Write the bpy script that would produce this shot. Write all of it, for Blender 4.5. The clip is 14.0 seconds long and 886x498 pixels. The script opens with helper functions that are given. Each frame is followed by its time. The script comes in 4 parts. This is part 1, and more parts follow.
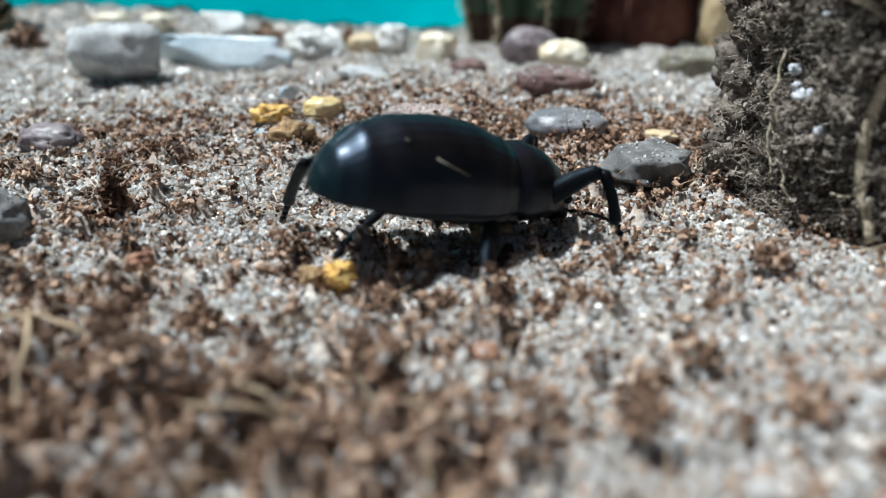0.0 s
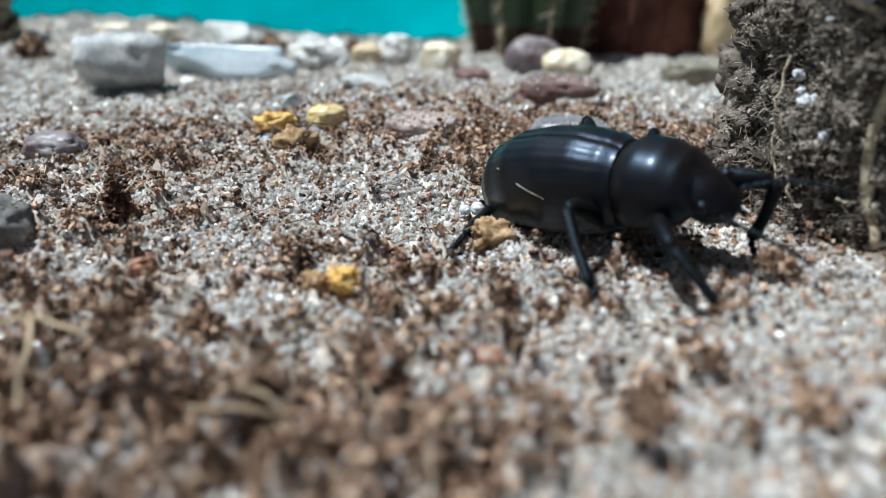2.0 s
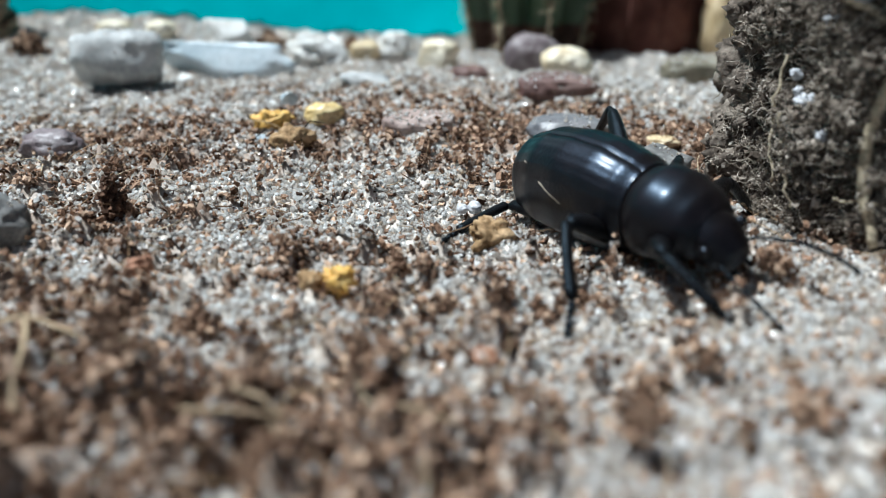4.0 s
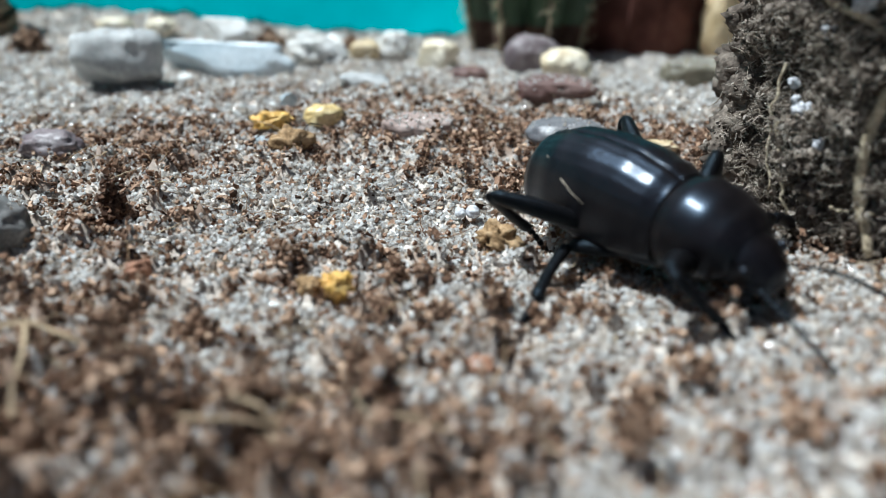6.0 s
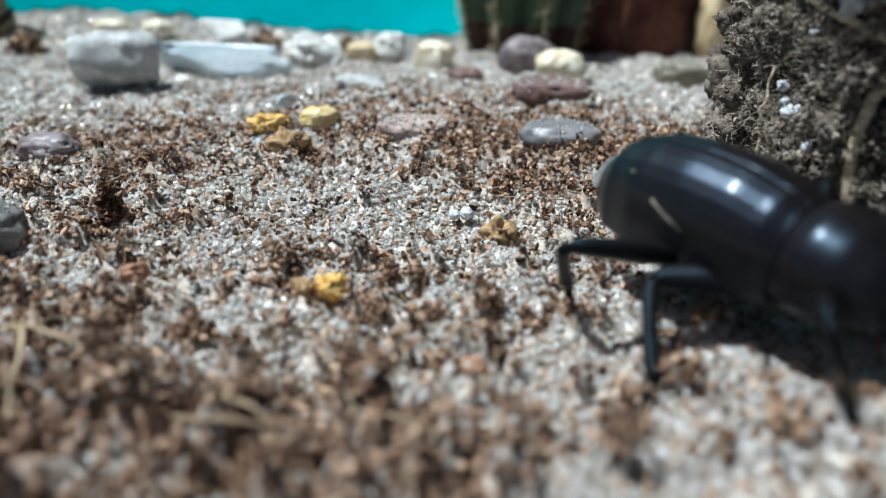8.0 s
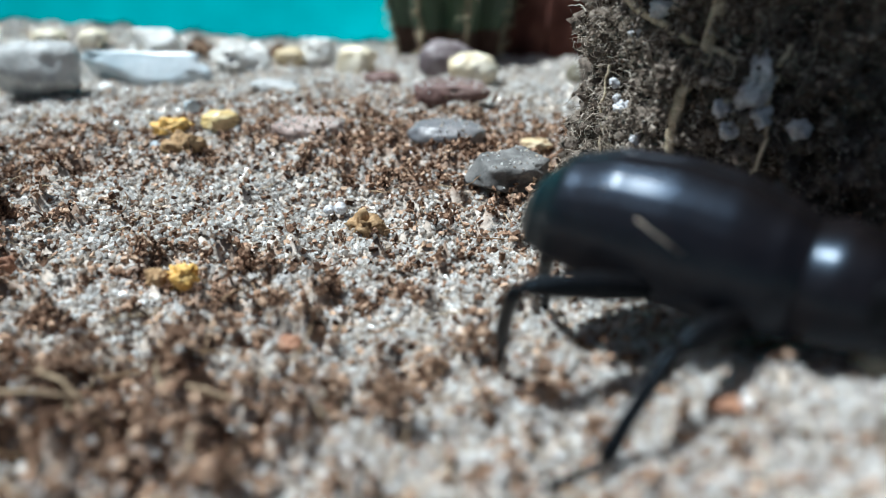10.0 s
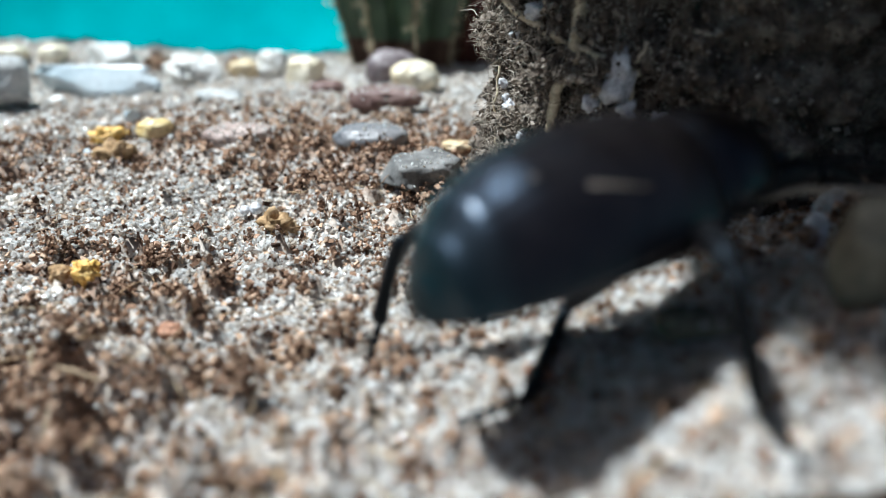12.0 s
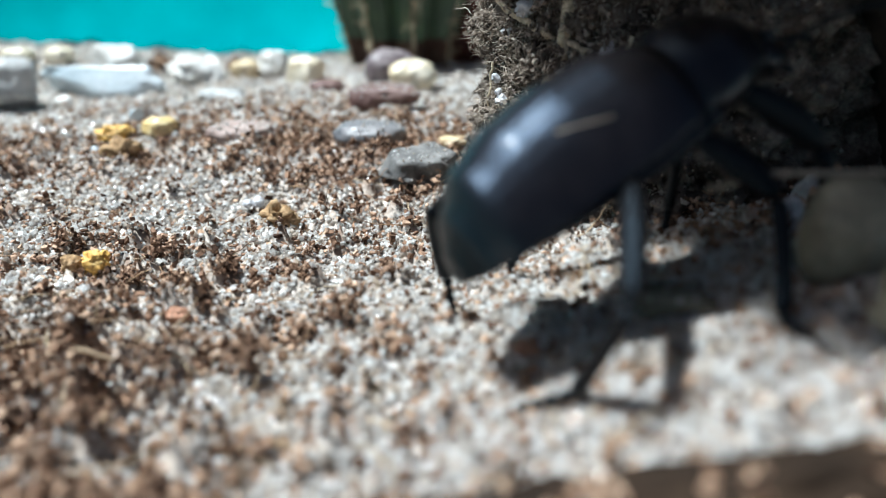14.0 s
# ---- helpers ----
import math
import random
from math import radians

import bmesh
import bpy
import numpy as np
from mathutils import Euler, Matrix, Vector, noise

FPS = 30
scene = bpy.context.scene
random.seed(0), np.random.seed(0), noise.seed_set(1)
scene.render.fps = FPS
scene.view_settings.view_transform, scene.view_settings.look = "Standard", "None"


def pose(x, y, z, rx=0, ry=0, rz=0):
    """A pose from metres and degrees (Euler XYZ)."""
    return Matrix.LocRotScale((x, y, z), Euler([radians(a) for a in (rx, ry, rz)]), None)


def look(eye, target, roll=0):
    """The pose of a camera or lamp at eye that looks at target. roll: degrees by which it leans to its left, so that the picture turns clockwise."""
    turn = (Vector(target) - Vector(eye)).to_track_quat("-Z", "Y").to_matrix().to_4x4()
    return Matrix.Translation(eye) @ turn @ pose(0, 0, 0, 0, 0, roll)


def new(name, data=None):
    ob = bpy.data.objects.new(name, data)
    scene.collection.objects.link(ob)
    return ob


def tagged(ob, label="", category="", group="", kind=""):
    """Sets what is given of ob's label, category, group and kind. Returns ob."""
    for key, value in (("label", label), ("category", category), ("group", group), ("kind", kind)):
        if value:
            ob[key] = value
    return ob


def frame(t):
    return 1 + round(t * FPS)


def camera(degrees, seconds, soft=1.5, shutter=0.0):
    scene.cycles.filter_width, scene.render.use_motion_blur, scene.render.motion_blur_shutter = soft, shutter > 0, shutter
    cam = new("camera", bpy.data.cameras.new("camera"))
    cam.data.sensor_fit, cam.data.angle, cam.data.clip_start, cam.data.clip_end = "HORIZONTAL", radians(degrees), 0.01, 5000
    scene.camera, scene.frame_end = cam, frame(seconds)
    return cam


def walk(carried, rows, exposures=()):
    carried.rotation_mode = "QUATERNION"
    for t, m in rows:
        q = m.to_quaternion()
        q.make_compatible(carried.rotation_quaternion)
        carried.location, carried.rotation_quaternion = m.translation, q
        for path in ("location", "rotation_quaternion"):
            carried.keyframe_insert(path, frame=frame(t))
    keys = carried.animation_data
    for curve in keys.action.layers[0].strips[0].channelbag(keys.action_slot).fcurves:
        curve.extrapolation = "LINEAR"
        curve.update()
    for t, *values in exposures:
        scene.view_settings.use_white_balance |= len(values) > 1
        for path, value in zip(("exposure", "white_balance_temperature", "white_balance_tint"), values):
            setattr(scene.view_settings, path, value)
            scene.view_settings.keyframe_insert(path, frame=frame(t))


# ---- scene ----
cam = camera(62, 14.0, soft=1.0)
MM = 0.001


def mm(x, y, z, rx=0, ry=0, rz=0):
    """A pose given in millimetres and degrees."""
    return pose(x * MM, y * MM, z * MM, rx, ry, rz)


# seconds: x y z in mm, yaw, pitch, roll
PATH = """
0 -0.21 -0.21 23.59 -0.39 -26.10 -0.97
0.5 -0.23 -0.20 23.68 -0.37 -26.02 -1.11
1 -0.36 -0.21 23.63 -0.35 -25.65 -1.15
1.5 -0.24 0.05 23.07 -0.08 -25.43 -0.78
2 -0.22 -0.26 23.12 -0.14 -25.17 -0.89
2.5 -0.16 -0.21 23.08 -0.18 -25.37 -0.90
3 -0.10 -0.23 23.10 -0.20 -25.29 -0.85
5.5 0.13 0.11 23.92 0.01 -25.84 -1.18
6 0.09 -0.02 24.06 -0.01 -25.84 -1.32
6.5 0.00 0.00 24.00 0.00 -25.72 -1.35
7 0.03 0.02 24.00 0.00 -25.73 -1.25
9.5 6.71 -3.00 25.36 -0.69 -26.17 -1.03
10 10.86 -4.25 25.27 -0.98 -25.57 -0.57
10.5 13.46 -5.92 24.49 -1.41 -25.11 0.06
11 20.94 -8.71 25.31 -1.62 -24.45 0.16
11.5 19.67 -7.72 25.42 -1.24 -24.39 0.22
12 19.07 -7.35 24.96 -1.17 -24.52 0.36
12.5 19.21 -7.53 24.77 -1.30 -24.76 0.41
13 19.01 -7.04 24.74 -1.39 -25.09 0.36
13.5 19.46 -9.65 25.15 -0.87 -24.59 0.79
14 19.51 -9.79 25.00 -1.18 -24.42 0.75
"""
ROWS = [[float(v) for v in line.split()] for line in PATH.strip().splitlines()]
walk(cam, [(t, mm(x, y, z, 90 + p, r, w)) for t, x, y, z, w, p, r in ROWS],
     exposures=[(0, 0.55, 5550, 2.6), (7, 0.53, 5500, 1.6), (9.5, 0.60, 5500, 1.5), (12.5, 0.93, 5550, 2.2), (14, 0.94, 5550, 1.9)])
# the small lens of a phone at close range
cam.data.dof.use_dof = True
cam.data.dof.focus_distance = 0.061
cam.data.dof.aperture_fstop = 22.0

# ---------------------------------------------------------------- light
SUN_TO = Vector((-0.40, 0.07, 0.91)).normalized()
world = bpy.data.worlds.new("sky")
scene.world = world
world.use_nodes = True
wn = world.node_tree.nodes
sky = wn.new("ShaderNodeTexSky")
sky.sky_type = "NISHITA"
sky.sun_disc = False
sky.air_density, sky.dust_density, sky.ozone_density = 0.7, 5.0, 0.3
sky.sun_elevation = math.asin(SUN_TO.z)
sky.sun_rotation = math.atan2(SUN_TO.x, SUN_TO.y)
world.node_tree.links.new(sky.outputs[0], wn["Background"].inputs[0])
wn["Background"].inputs[1].default_value = 0.03
sun = new("sun", bpy.data.lights.new("sun", "SUN"))
sun.data.energy = 5.0
sun.data.angle = radians(4.0)
sun.data.color = (1.0, 0.965, 0.91)
sun.matrix_world = look(SUN_TO, (0, 0, 0))


# ---------------------------------------------------------------- materials
def material(name, colours, rough=0.6, scale=900.0, detail=6.0, bump=0.3, bump_scale=None, fine=4000.0,
             metal=0.0, spec=0.5, tint=None, island=False, random_ob=False, attribute=None, coat=0.0, spread=(0.3, 0.7), transmit=0.0, sss=0.0, vary=0.25):
    """A node material: a colour ramp over noise (or over each piece's own random value), with fine grain and bump."""
    m = bpy.data.materials.new(name)
    m.use_nodes = True
    n, l = m.node_tree.nodes, m.node_tree.links
    b = n["Principled BSDF"]
    co = n.new("ShaderNodeTexCoord")
    big = n.new("ShaderNodeTexNoise")
    big.inputs["Scale"].default_value, big.inputs["Detail"].default_value = scale, detail
    l.new(co.outputs["Object"], big.inputs["Vector"])
    grain = n.new("ShaderNodeTexNoise")
    grain.inputs["Scale"].default_value, grain.inputs["Detail"].default_value = fine, 3
    l.new(co.outputs["Object"], grain.inputs["Vector"])
    ramp = n.new("ShaderNodeValToRGB")
    els = ramp.color_ramp.elements
    for i, c in enumerate(colours):
        place = spread[0] + (spread[1] - spread[0]) * i / max(1, len(colours) - 1)
        e = els[i] if i < 2 else els.new(1.0)
        e.position, e.color = place, (*c, 1)
    source = big.outputs["Fac"]
    if island:
        geo = n.new("ShaderNodeNewGeometry")
        source = geo.outputs["Random Per Island"]
    if random_ob:
        info = n.new("ShaderNodeObjectInfo")
        source = info.outputs["Random"]
    l.new(source, ramp.inputs["Fac"])
    colour = ramp.outputs["Color"]
    shade = n.new("ShaderNodeMapRange")
    shade.inputs["From Min"].default_value, shade.inputs["From Max"].default_value = 0.3, 0.7
    shade.inputs["To Min"].default_value, shade.inputs["To Max"].default_value = 1 - vary, 1 + vary
    l.new(grain.outputs["Fac"], shade.inputs["Value"])
    mul = n.new("ShaderNodeVectorMath")
    mul.operation = "MULTIPLY"
    l.new(colour, mul.inputs[0])
    l.new(shade.outputs["Result"], mul.inputs[1])
    colour = mul.outputs["Vector"]
    if attribute:
        at = n.new("ShaderNodeAttribute")
        at.attribute_name = attribute[0]
        mix = n.new("ShaderNodeMix")
        mix.data_type = "RGBA"
        mix.inputs[7].default_value = (*attribute[1], 1)
        l.new(at.outputs["Fac"], mix.inputs[0])
        l.new(colour, mix.inputs[6])
        colour = mix.outputs[2]
    l.new(colour, b.inputs["Base Color"])
    b.inputs["Roughness"].default_value = rough
    b.inputs["Metallic"].default_value = metal
    b.inputs["Specular IOR Level"].default_value = spec
    if tint:
        b.inputs["Specular Tint"].default_value = (*tint, 1)
    b.inputs["Coat Weight"].default_value = coat
    b.inputs["Coat Roughness"].default_value = 0.225
    b.inputs["Transmission Weight"].default_value = transmit
    if bump:
        bp = n.new("ShaderNodeBump")
        bp.inputs["Strength"].default_value = bump
        bp.inputs["Distance"].default_value = 0.0003
        bn = n.new("ShaderNodeTexNoise")
        bn.inputs["Scale"].default_value, bn.inputs["Detail"].default_value = bump_scale or scale * 1.5, 5
        l.new(co.outputs["Object"], bn.inputs["Vector"])
        l.new(bn.outputs["Fac"], bp.inputs["Height"])
        l.new(bp.outputs["Normal"], b.inputs["Normal"])
    return m


def let_light_through(m, share):
    """Mixes light that shines through the thin wall into a material."""
    n, l = m.node_tree.nodes, m.node_tree.links
    b, out = n["Principled BSDF"], n["Material Output"]
    tr = n.new("ShaderNodeBsdfTranslucent")
    mix = n.new("ShaderNodeMixShader")
    mix.inputs[0].default_value = share
    l.new(b.inputs["Base Color"].links[0].from_socket, tr.inputs["Color"])
    l.new(b.outputs[0], mix.inputs[1])
    l.new(tr.outputs[0], mix.inputs[2])
    l.new(mix.outputs[0], out.inputs["Surface"])


SAND = [(0.42, 0.36, 0.30), (0.62, 0.58, 0.54), (0.72, 0.70, 0.675), (0.80, 0.79, 0.775), (0.89, 0.89, 0.88), (0.62, 0.53, 0.43)]
COIR = [(0.046, 0.026, 0.017), (0.145, 0.083, 0.052), (0.29, 0.182, 0.12), (0.50, 0.35, 0.245)]
m_ground = material("sandy_ground", [(0.44, 0.38, 0.32), (0.66, 0.61, 0.55)], 0.85, 900, bump=0.8, attribute=("coir", (0.21, 0.14, 0.098)))
m_grain = material("quartz_grain", SAND, 0.11, 2500, bump=0.2, transmit=0.25, island=True, spread=(0.03, 0.97), spec=0.6, vary=0.12)
m_coir = material("coir", COIR, 0.85, 2500, bump=0.6, island=True, spread=(0.05, 0.95), spec=0.15)
m_lump = material("dark_coir", [(0.035, 0.019, 0.012), (0.085, 0.046, 0.029), (0.15, 0.085, 0.055)], 0.85, 2500, bump=0.6, island=True, spread=(0.05, 0.95), spec=0.15)
m_fibre = material("fibre", [(0.10, 0.05, 0.025), (0.32, 0.21, 0.12), (0.45, 0.36, 0.24)], 0.7, 2500, bump=0.2, island=True, spread=(0.1, 0.9), spec=0.15)
m_teal = material("teal_plastic", [(0.002, 0.30, 0.34), (0.006, 0.42, 0.46), (0.03, 0.52, 0.55)], 0.38, 22, 3, bump=0.12, bump_scale=60, fine=150, vary=0.06)
let_light_through(m_teal, 0.7)
let_light_through(m_grain, 0.48)
m_black = material("beetle_shell", [(0.004, 0.003, 0.003), (0.008, 0.006, 0.006)], 0.36, 900, bump=0.05, bump_scale=5200, fine=6000, spec=0.24, coat=0.20, tint=(0.42, 0.66, 1.0))
m_shell = material("wing_case", [(0.004, 0.003, 0.003), (0.007, 0.0055, 0.0055)], 0.34, 900, bump=0.18, bump_scale=5200, fine=6000, spec=0.28, coat=0.28, tint=(0.42, 0.64, 1.0))
m_fleck = material("dry_fleck", [(0.16, 0.13, 0.10), (0.34, 0.29, 0.23)], 0.7, 1500, bump=0.4)


def paint_teal_reflection(m):
    """Paints the wall's teal reflection into the wing cases' hind end, whose x runs forward in metres."""
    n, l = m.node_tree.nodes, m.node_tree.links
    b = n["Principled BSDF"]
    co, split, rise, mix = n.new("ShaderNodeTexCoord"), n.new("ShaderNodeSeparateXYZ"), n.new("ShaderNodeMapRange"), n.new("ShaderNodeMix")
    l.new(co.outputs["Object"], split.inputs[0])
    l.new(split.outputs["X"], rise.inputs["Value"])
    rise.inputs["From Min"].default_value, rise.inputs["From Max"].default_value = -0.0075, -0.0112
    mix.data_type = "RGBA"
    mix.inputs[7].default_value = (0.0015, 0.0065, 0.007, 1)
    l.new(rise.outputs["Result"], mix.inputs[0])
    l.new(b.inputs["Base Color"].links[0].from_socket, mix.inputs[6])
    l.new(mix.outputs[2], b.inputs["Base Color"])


# teal wall reflection painted into the base colour
paint_teal_reflection(m_shell)
m_leg = material("beetle_leg", [(0.003, 0.003, 0.0035), (0.006, 0.005, 0.005)], 0.36, 2500, bump=0.3, bump_scale=9000, fine=9000, spec=0.16, tint=(0.5, 0.75, 1.0))
m_grey = material("grey_stone", [(0.26, 0.262, 0.258), (0.40, 0.402, 0.395), (0.55, 0.548, 0.535)], 0.8, 350, bump=0.5)
m_dark = material("dark_stone", [(0.09, 0.09, 0.10), (0.16, 0.155, 0.16), (0.22, 0.21, 0.21)], 0.42, 400, bump=0.2, bump_scale=2500)
m_slate = material("slate_stone", [(0.06, 0.058, 0.056), (0.125, 0.12, 0.115), (0.23, 0.222, 0.212)], 0.75, 450, bump=0.7)
m_white = material("white_stone", [(0.46, 0.435, 0.39), (0.62, 0.605, 0.575), (0.72, 0.71, 0.69)], 0.7, 300, bump=0.6)
m_cream = material("cream_stone", [(0.50, 0.37, 0.21), (0.64, 0.56, 0.41), (0.72, 0.67, 0.57)], 0.5, 260, bump=0.25)
m_honey = material("honey_stone", [(0.44, 0.29, 0.09), (0.60, 0.45, 0.20), (0.70, 0.59, 0.36)], 0.4, 300, bump=0.25)
m_tan = material("tan_stone", [(0.40, 0.29, 0.15), (0.55, 0.43, 0.26), (0.60, 0.51, 0.36)], 0.5, 300, bump=0.35)
m_rose = material("rose_stone", [(0.20, 0.14, 0.12), (0.33, 0.25, 0.22), (0.45, 0.37, 0.33)], 0.7, 420, bump=0.6)
m_plum = material("plum_stone", [(0.10, 0.075, 0.08), (0.17, 0.135, 0.14), (0.30, 0.27, 0.27)], 0.5, 350, bump=0.35)
m_red = material("red_stone", [(0.075, 0.036, 0.031), (0.13, 0.07, 0.06), (0.24, 0.16, 0.14)], 0.6, 300, bump=0.35)
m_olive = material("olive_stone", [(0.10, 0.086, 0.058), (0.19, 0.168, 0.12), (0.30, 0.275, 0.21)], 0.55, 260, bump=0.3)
# m_olive's colours at about 0.6, for one flat stone
m_dark_olive = material("dark_olive_stone", [(0.06, 0.055, 0.038), (0.11, 0.10, 0.072), (0.17, 0.155, 0.115)], 0.6, 260, bump=0.3)
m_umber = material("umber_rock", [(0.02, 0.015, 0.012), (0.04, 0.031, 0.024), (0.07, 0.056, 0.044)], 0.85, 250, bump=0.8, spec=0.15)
m_ice = material("milky_quartz", [(0.42, 0.50, 0.55), (0.54, 0.61, 0.65), (0.64, 0.69, 0.72)], 0.25, 180, bump=0.15, transmit=0.15)
m_yellow = material("yellow_crumb", [(0.42, 0.21, 0.04), (0.66, 0.40, 0.09), (0.74, 0.53, 0.21)], 0.6, 900, bump=1.0)
m_nugget = material("brown_nugget", [(0.14, 0.085, 0.042), (0.28, 0.18, 0.09), (0.44, 0.31, 0.18)], 0.75, 900, bump=0.9, spec=0.15)
m_orange = material("orange_crumb", [(0.24, 0.11, 0.06), (0.38, 0.20, 0.12)], 0.7, 900, bump=0.6)
m_soil = material("root_soil", [(0.04, 0.031, 0.024), (0.12, 0.096, 0.078), (0.26, 0.22, 0.18)], 0.9, 600, bump=1.0, bump_scale=1800, spec=0.15)
m_crumb = material("soil_crumb", [(0.04, 0.03, 0.023), (0.12, 0.094, 0.073), (0.22, 0.18, 0.145), (0.38, 0.33, 0.28)], 0.85, 2500, bump=0.7, island=True, spread=(0.05, 0.97), spec=0.15)
m_root = material("dry_root", [(0.36, 0.29, 0.19), (0.58, 0.49, 0.35)], 0.75, 1500, bump=0.6)
m_hair = material("root_hair", [(0.10, 0.08, 0.06), (0.30, 0.25, 0.195), (0.60, 0.53, 0.45)], 0.75, 2500, bump=0.2, island=True, spread=(0.1, 0.9), spec=0.15)
m_perlite = material("perlite", [(0.36, 0.36, 0.38), (0.60, 0.60, 0.62)], 0.6, 900, bump=0.5)
m_cactus = material("cactus_skin", [(0.010, 0.026, 0.010), (0.020, 0.048, 0.018), (0.045, 0.078, 0.030)], 0.5, 160, bump=0.3)
m_cork = material("corky_skin", [(0.03, 0.017, 0.013), (0.065, 0.038, 0.027), (0.12, 0.08, 0.055)], 0.85, 350, bump=0.9, spec=0.15)
m_areole = material("areole_felt", [(0.16, 0.12, 0.075), (0.36, 0.30, 0.20)], 0.8, 700, bump=0.6)
m_spine = material("spine", [(0.45, 0.36, 0.22), (0.60, 0.52, 0.36)], 0.5, 900, bump=0.0)
m_bark = material("red_bark", [(0.05, 0.018, 0.014), (0.10, 0.04, 0.03), (0.17, 0.075, 0.055)], 0.85, 160, bump=0.9, spec=0.15)
m_husk = material("dark_husk", [(0.008, 0.005, 0.003), (0.020, 0.012, 0.007), (0.042, 0.026, 0.014)], 0.85, 160, bump=0.9, spec=0.15)
m_wood = material("pale_wood", [(0.17, 0.115, 0.065), (0.30, 0.22, 0.135)], 0.75, 200, bump=0.5)


# ---------------------------------------------------------------- shared builders
def part(name, bm, mat, parent=None, label="", smooth=True):
    """Links a bmesh built in millimetres as one mesh object."""
    for v in bm.verts:
        v.co *= MM
    me = bpy.data.meshes.new(name)
    bm.to_mesh(me)
    bm.free()
    me.materials.append(mat)
    for p in me.polygons:
        p.use_smooth = smooth
    ob = new(name, me)
    ob.parent = parent
    return tagged(ob, label)


def bell(x, y, cx, cy, sx, sy):
    return np.exp(-((x - cx) ** 2 / (2 * sx ** 2) + (y - cy) ** 2 / (2 * sy ** 2)))


def land(x, y):
    """Height of the ground in mm: the mound that the beetle climbs, the low hump and the heap of sand at the back."""
    return (8.0 * bell(x, y, 40, 19, 14, 15) + 3 * bell(x, y, 50, 38, 9, 9) + 3.4 * bell(x, y, -62, 135, 22, 14)
            + 2.6 * bell(x, y, 4, 82, 30, 15) - bell(x, y, 4, 54, 8, 6))


def waves(x, y, seed, size, count=9):
    """Smooth pseudo-random relief between about -1 and 1, for numpy arrays."""
    r = np.random.RandomState(seed)
    out = 0.0
    for _ in range(count):
        a, k, ph = r.uniform(0, 2 * np.pi), r.uniform(0.6, 1.7) / size, r.uniform(0, 2 * np.pi)
        out = out + np.sin((x * np.cos(a) + y * np.sin(a)) * k * 2 * np.pi + ph)
    return out / (0.75 * count ** 0.5 * 1.4)


def flat_back(y):
    """The coir lies loose and high in front and is trodden flat towards the back."""
    return 1 - 0.75 * np.clip((y - 56) / 22, 0.0, 1.0)


def relief(x, y):
    return land(x, y) + 0.45 * waves(x, y, 3, 9.0) + 0.22 * waves(x, y, 5, 3.1) + (0.5 + 0.9 * waves(x, y, 8, 4.5) + 0.5 * waves(x, y, 9, 2.0)) * coir_share(x, y) * (1 + 0.45 * bell(x, y, -10, 26, 20, 12)) * flat_back(y)


def coir_share(x, y):
    """How much of the ground is brown coir, 0 to 1: clear-cut patches of a few millimetres, thicker in some places."""
    s = 0.16 * waves(x, y, 21, 15.0) + 0.26 * waves(x, y, 22, 6.5) + 0.36 * waves(x, y, 23, 2.6) + 0.22 * waves(x, y, 24, 1.3)
    s = s + 0.16 * bell(x, y, -20, 34, 18, 10) + 0.10 * bell(x, y, -28, 55, 14, 8) + 0.12 * bell(x, y, -10, 22, 16, 7) + 0.30 * bell(x, y, 8, 64, 16, 6)
    s = s + 0.26 * bell(x, y, -12, 90, 26, 8) - 0.5 * bell(x, y, -10, 106, 46, 8) + 0.35 * bell(x, y, 8, 86, 14, 8) + 0.45 * bell(x, y, 22, 70, 8, 6)
    s = s - 0.45 * bell(x, y, 28, 30, 13, 12) - 0.40 * bell(x, y, -4, 58, 12, 6) - 0.9 * bell(x, y, 34, 96, 13, 14)
    s = s - 1.3 * bell(x, y, -64, 104, 24, 28) - 0.15 * bell(x, y, 14, 42, 10, 8) + 1.8 * bell(x, y, 32, 4, 17, 4.5)
    s = s - 0.9 * bell(x, y, 0, 120, 46, 14) + 0.25 * bell(x, y, -33, 76, 11, 9) - 0.38 * bell(x, y, -16, 46, 15, 5) - 0.18 * bell(x, y, -6, 60, 12, 6) - 0.5 * bell(x, y, 34, 17, 9, 5) + 0.16 * bell(x, y, 6, 48, 16, 8) - 0.34 * bell(x, y, -11, 34.5, 8, 3) + 0.40 * bell(x, y, -12, 26, 10, 3)
    for cx, cy, w in ((-33, 65, 5), (-41, 73, 6), (-26, 48, 3), (-24, 38, 3), (1, 71, 5), (4, 37, 2.5), (-8, 32, 3), (-19, 31, 4), (9, 34, 2), (-2, 30, 2.5), (13, 72, 6)):
        s = s + (0.26 if cy > 60 else 0.12) * bell(x, y, cx, cy, 1.5 * w, w)
    for cx, cy, w in ((-52, 97, 9), (-11, 60, 5), (-12, 51, 3.5), (-5, 60, 5), (-24, 44, 2.5), (-15, 36, 2), (-4, 37, 2), (29, 98, 9), (19, 34, 6), (16, 27, 5), (-3, 46, 3), (19, 47, 6)):
        s = s - 0.10 * bell(x, y, cx, cy, 1.5 * w, w)
    t = np.clip((s + 0.30) / 0.85, 0.0, 1.0)
    return t * t * (3 - 2 * t)


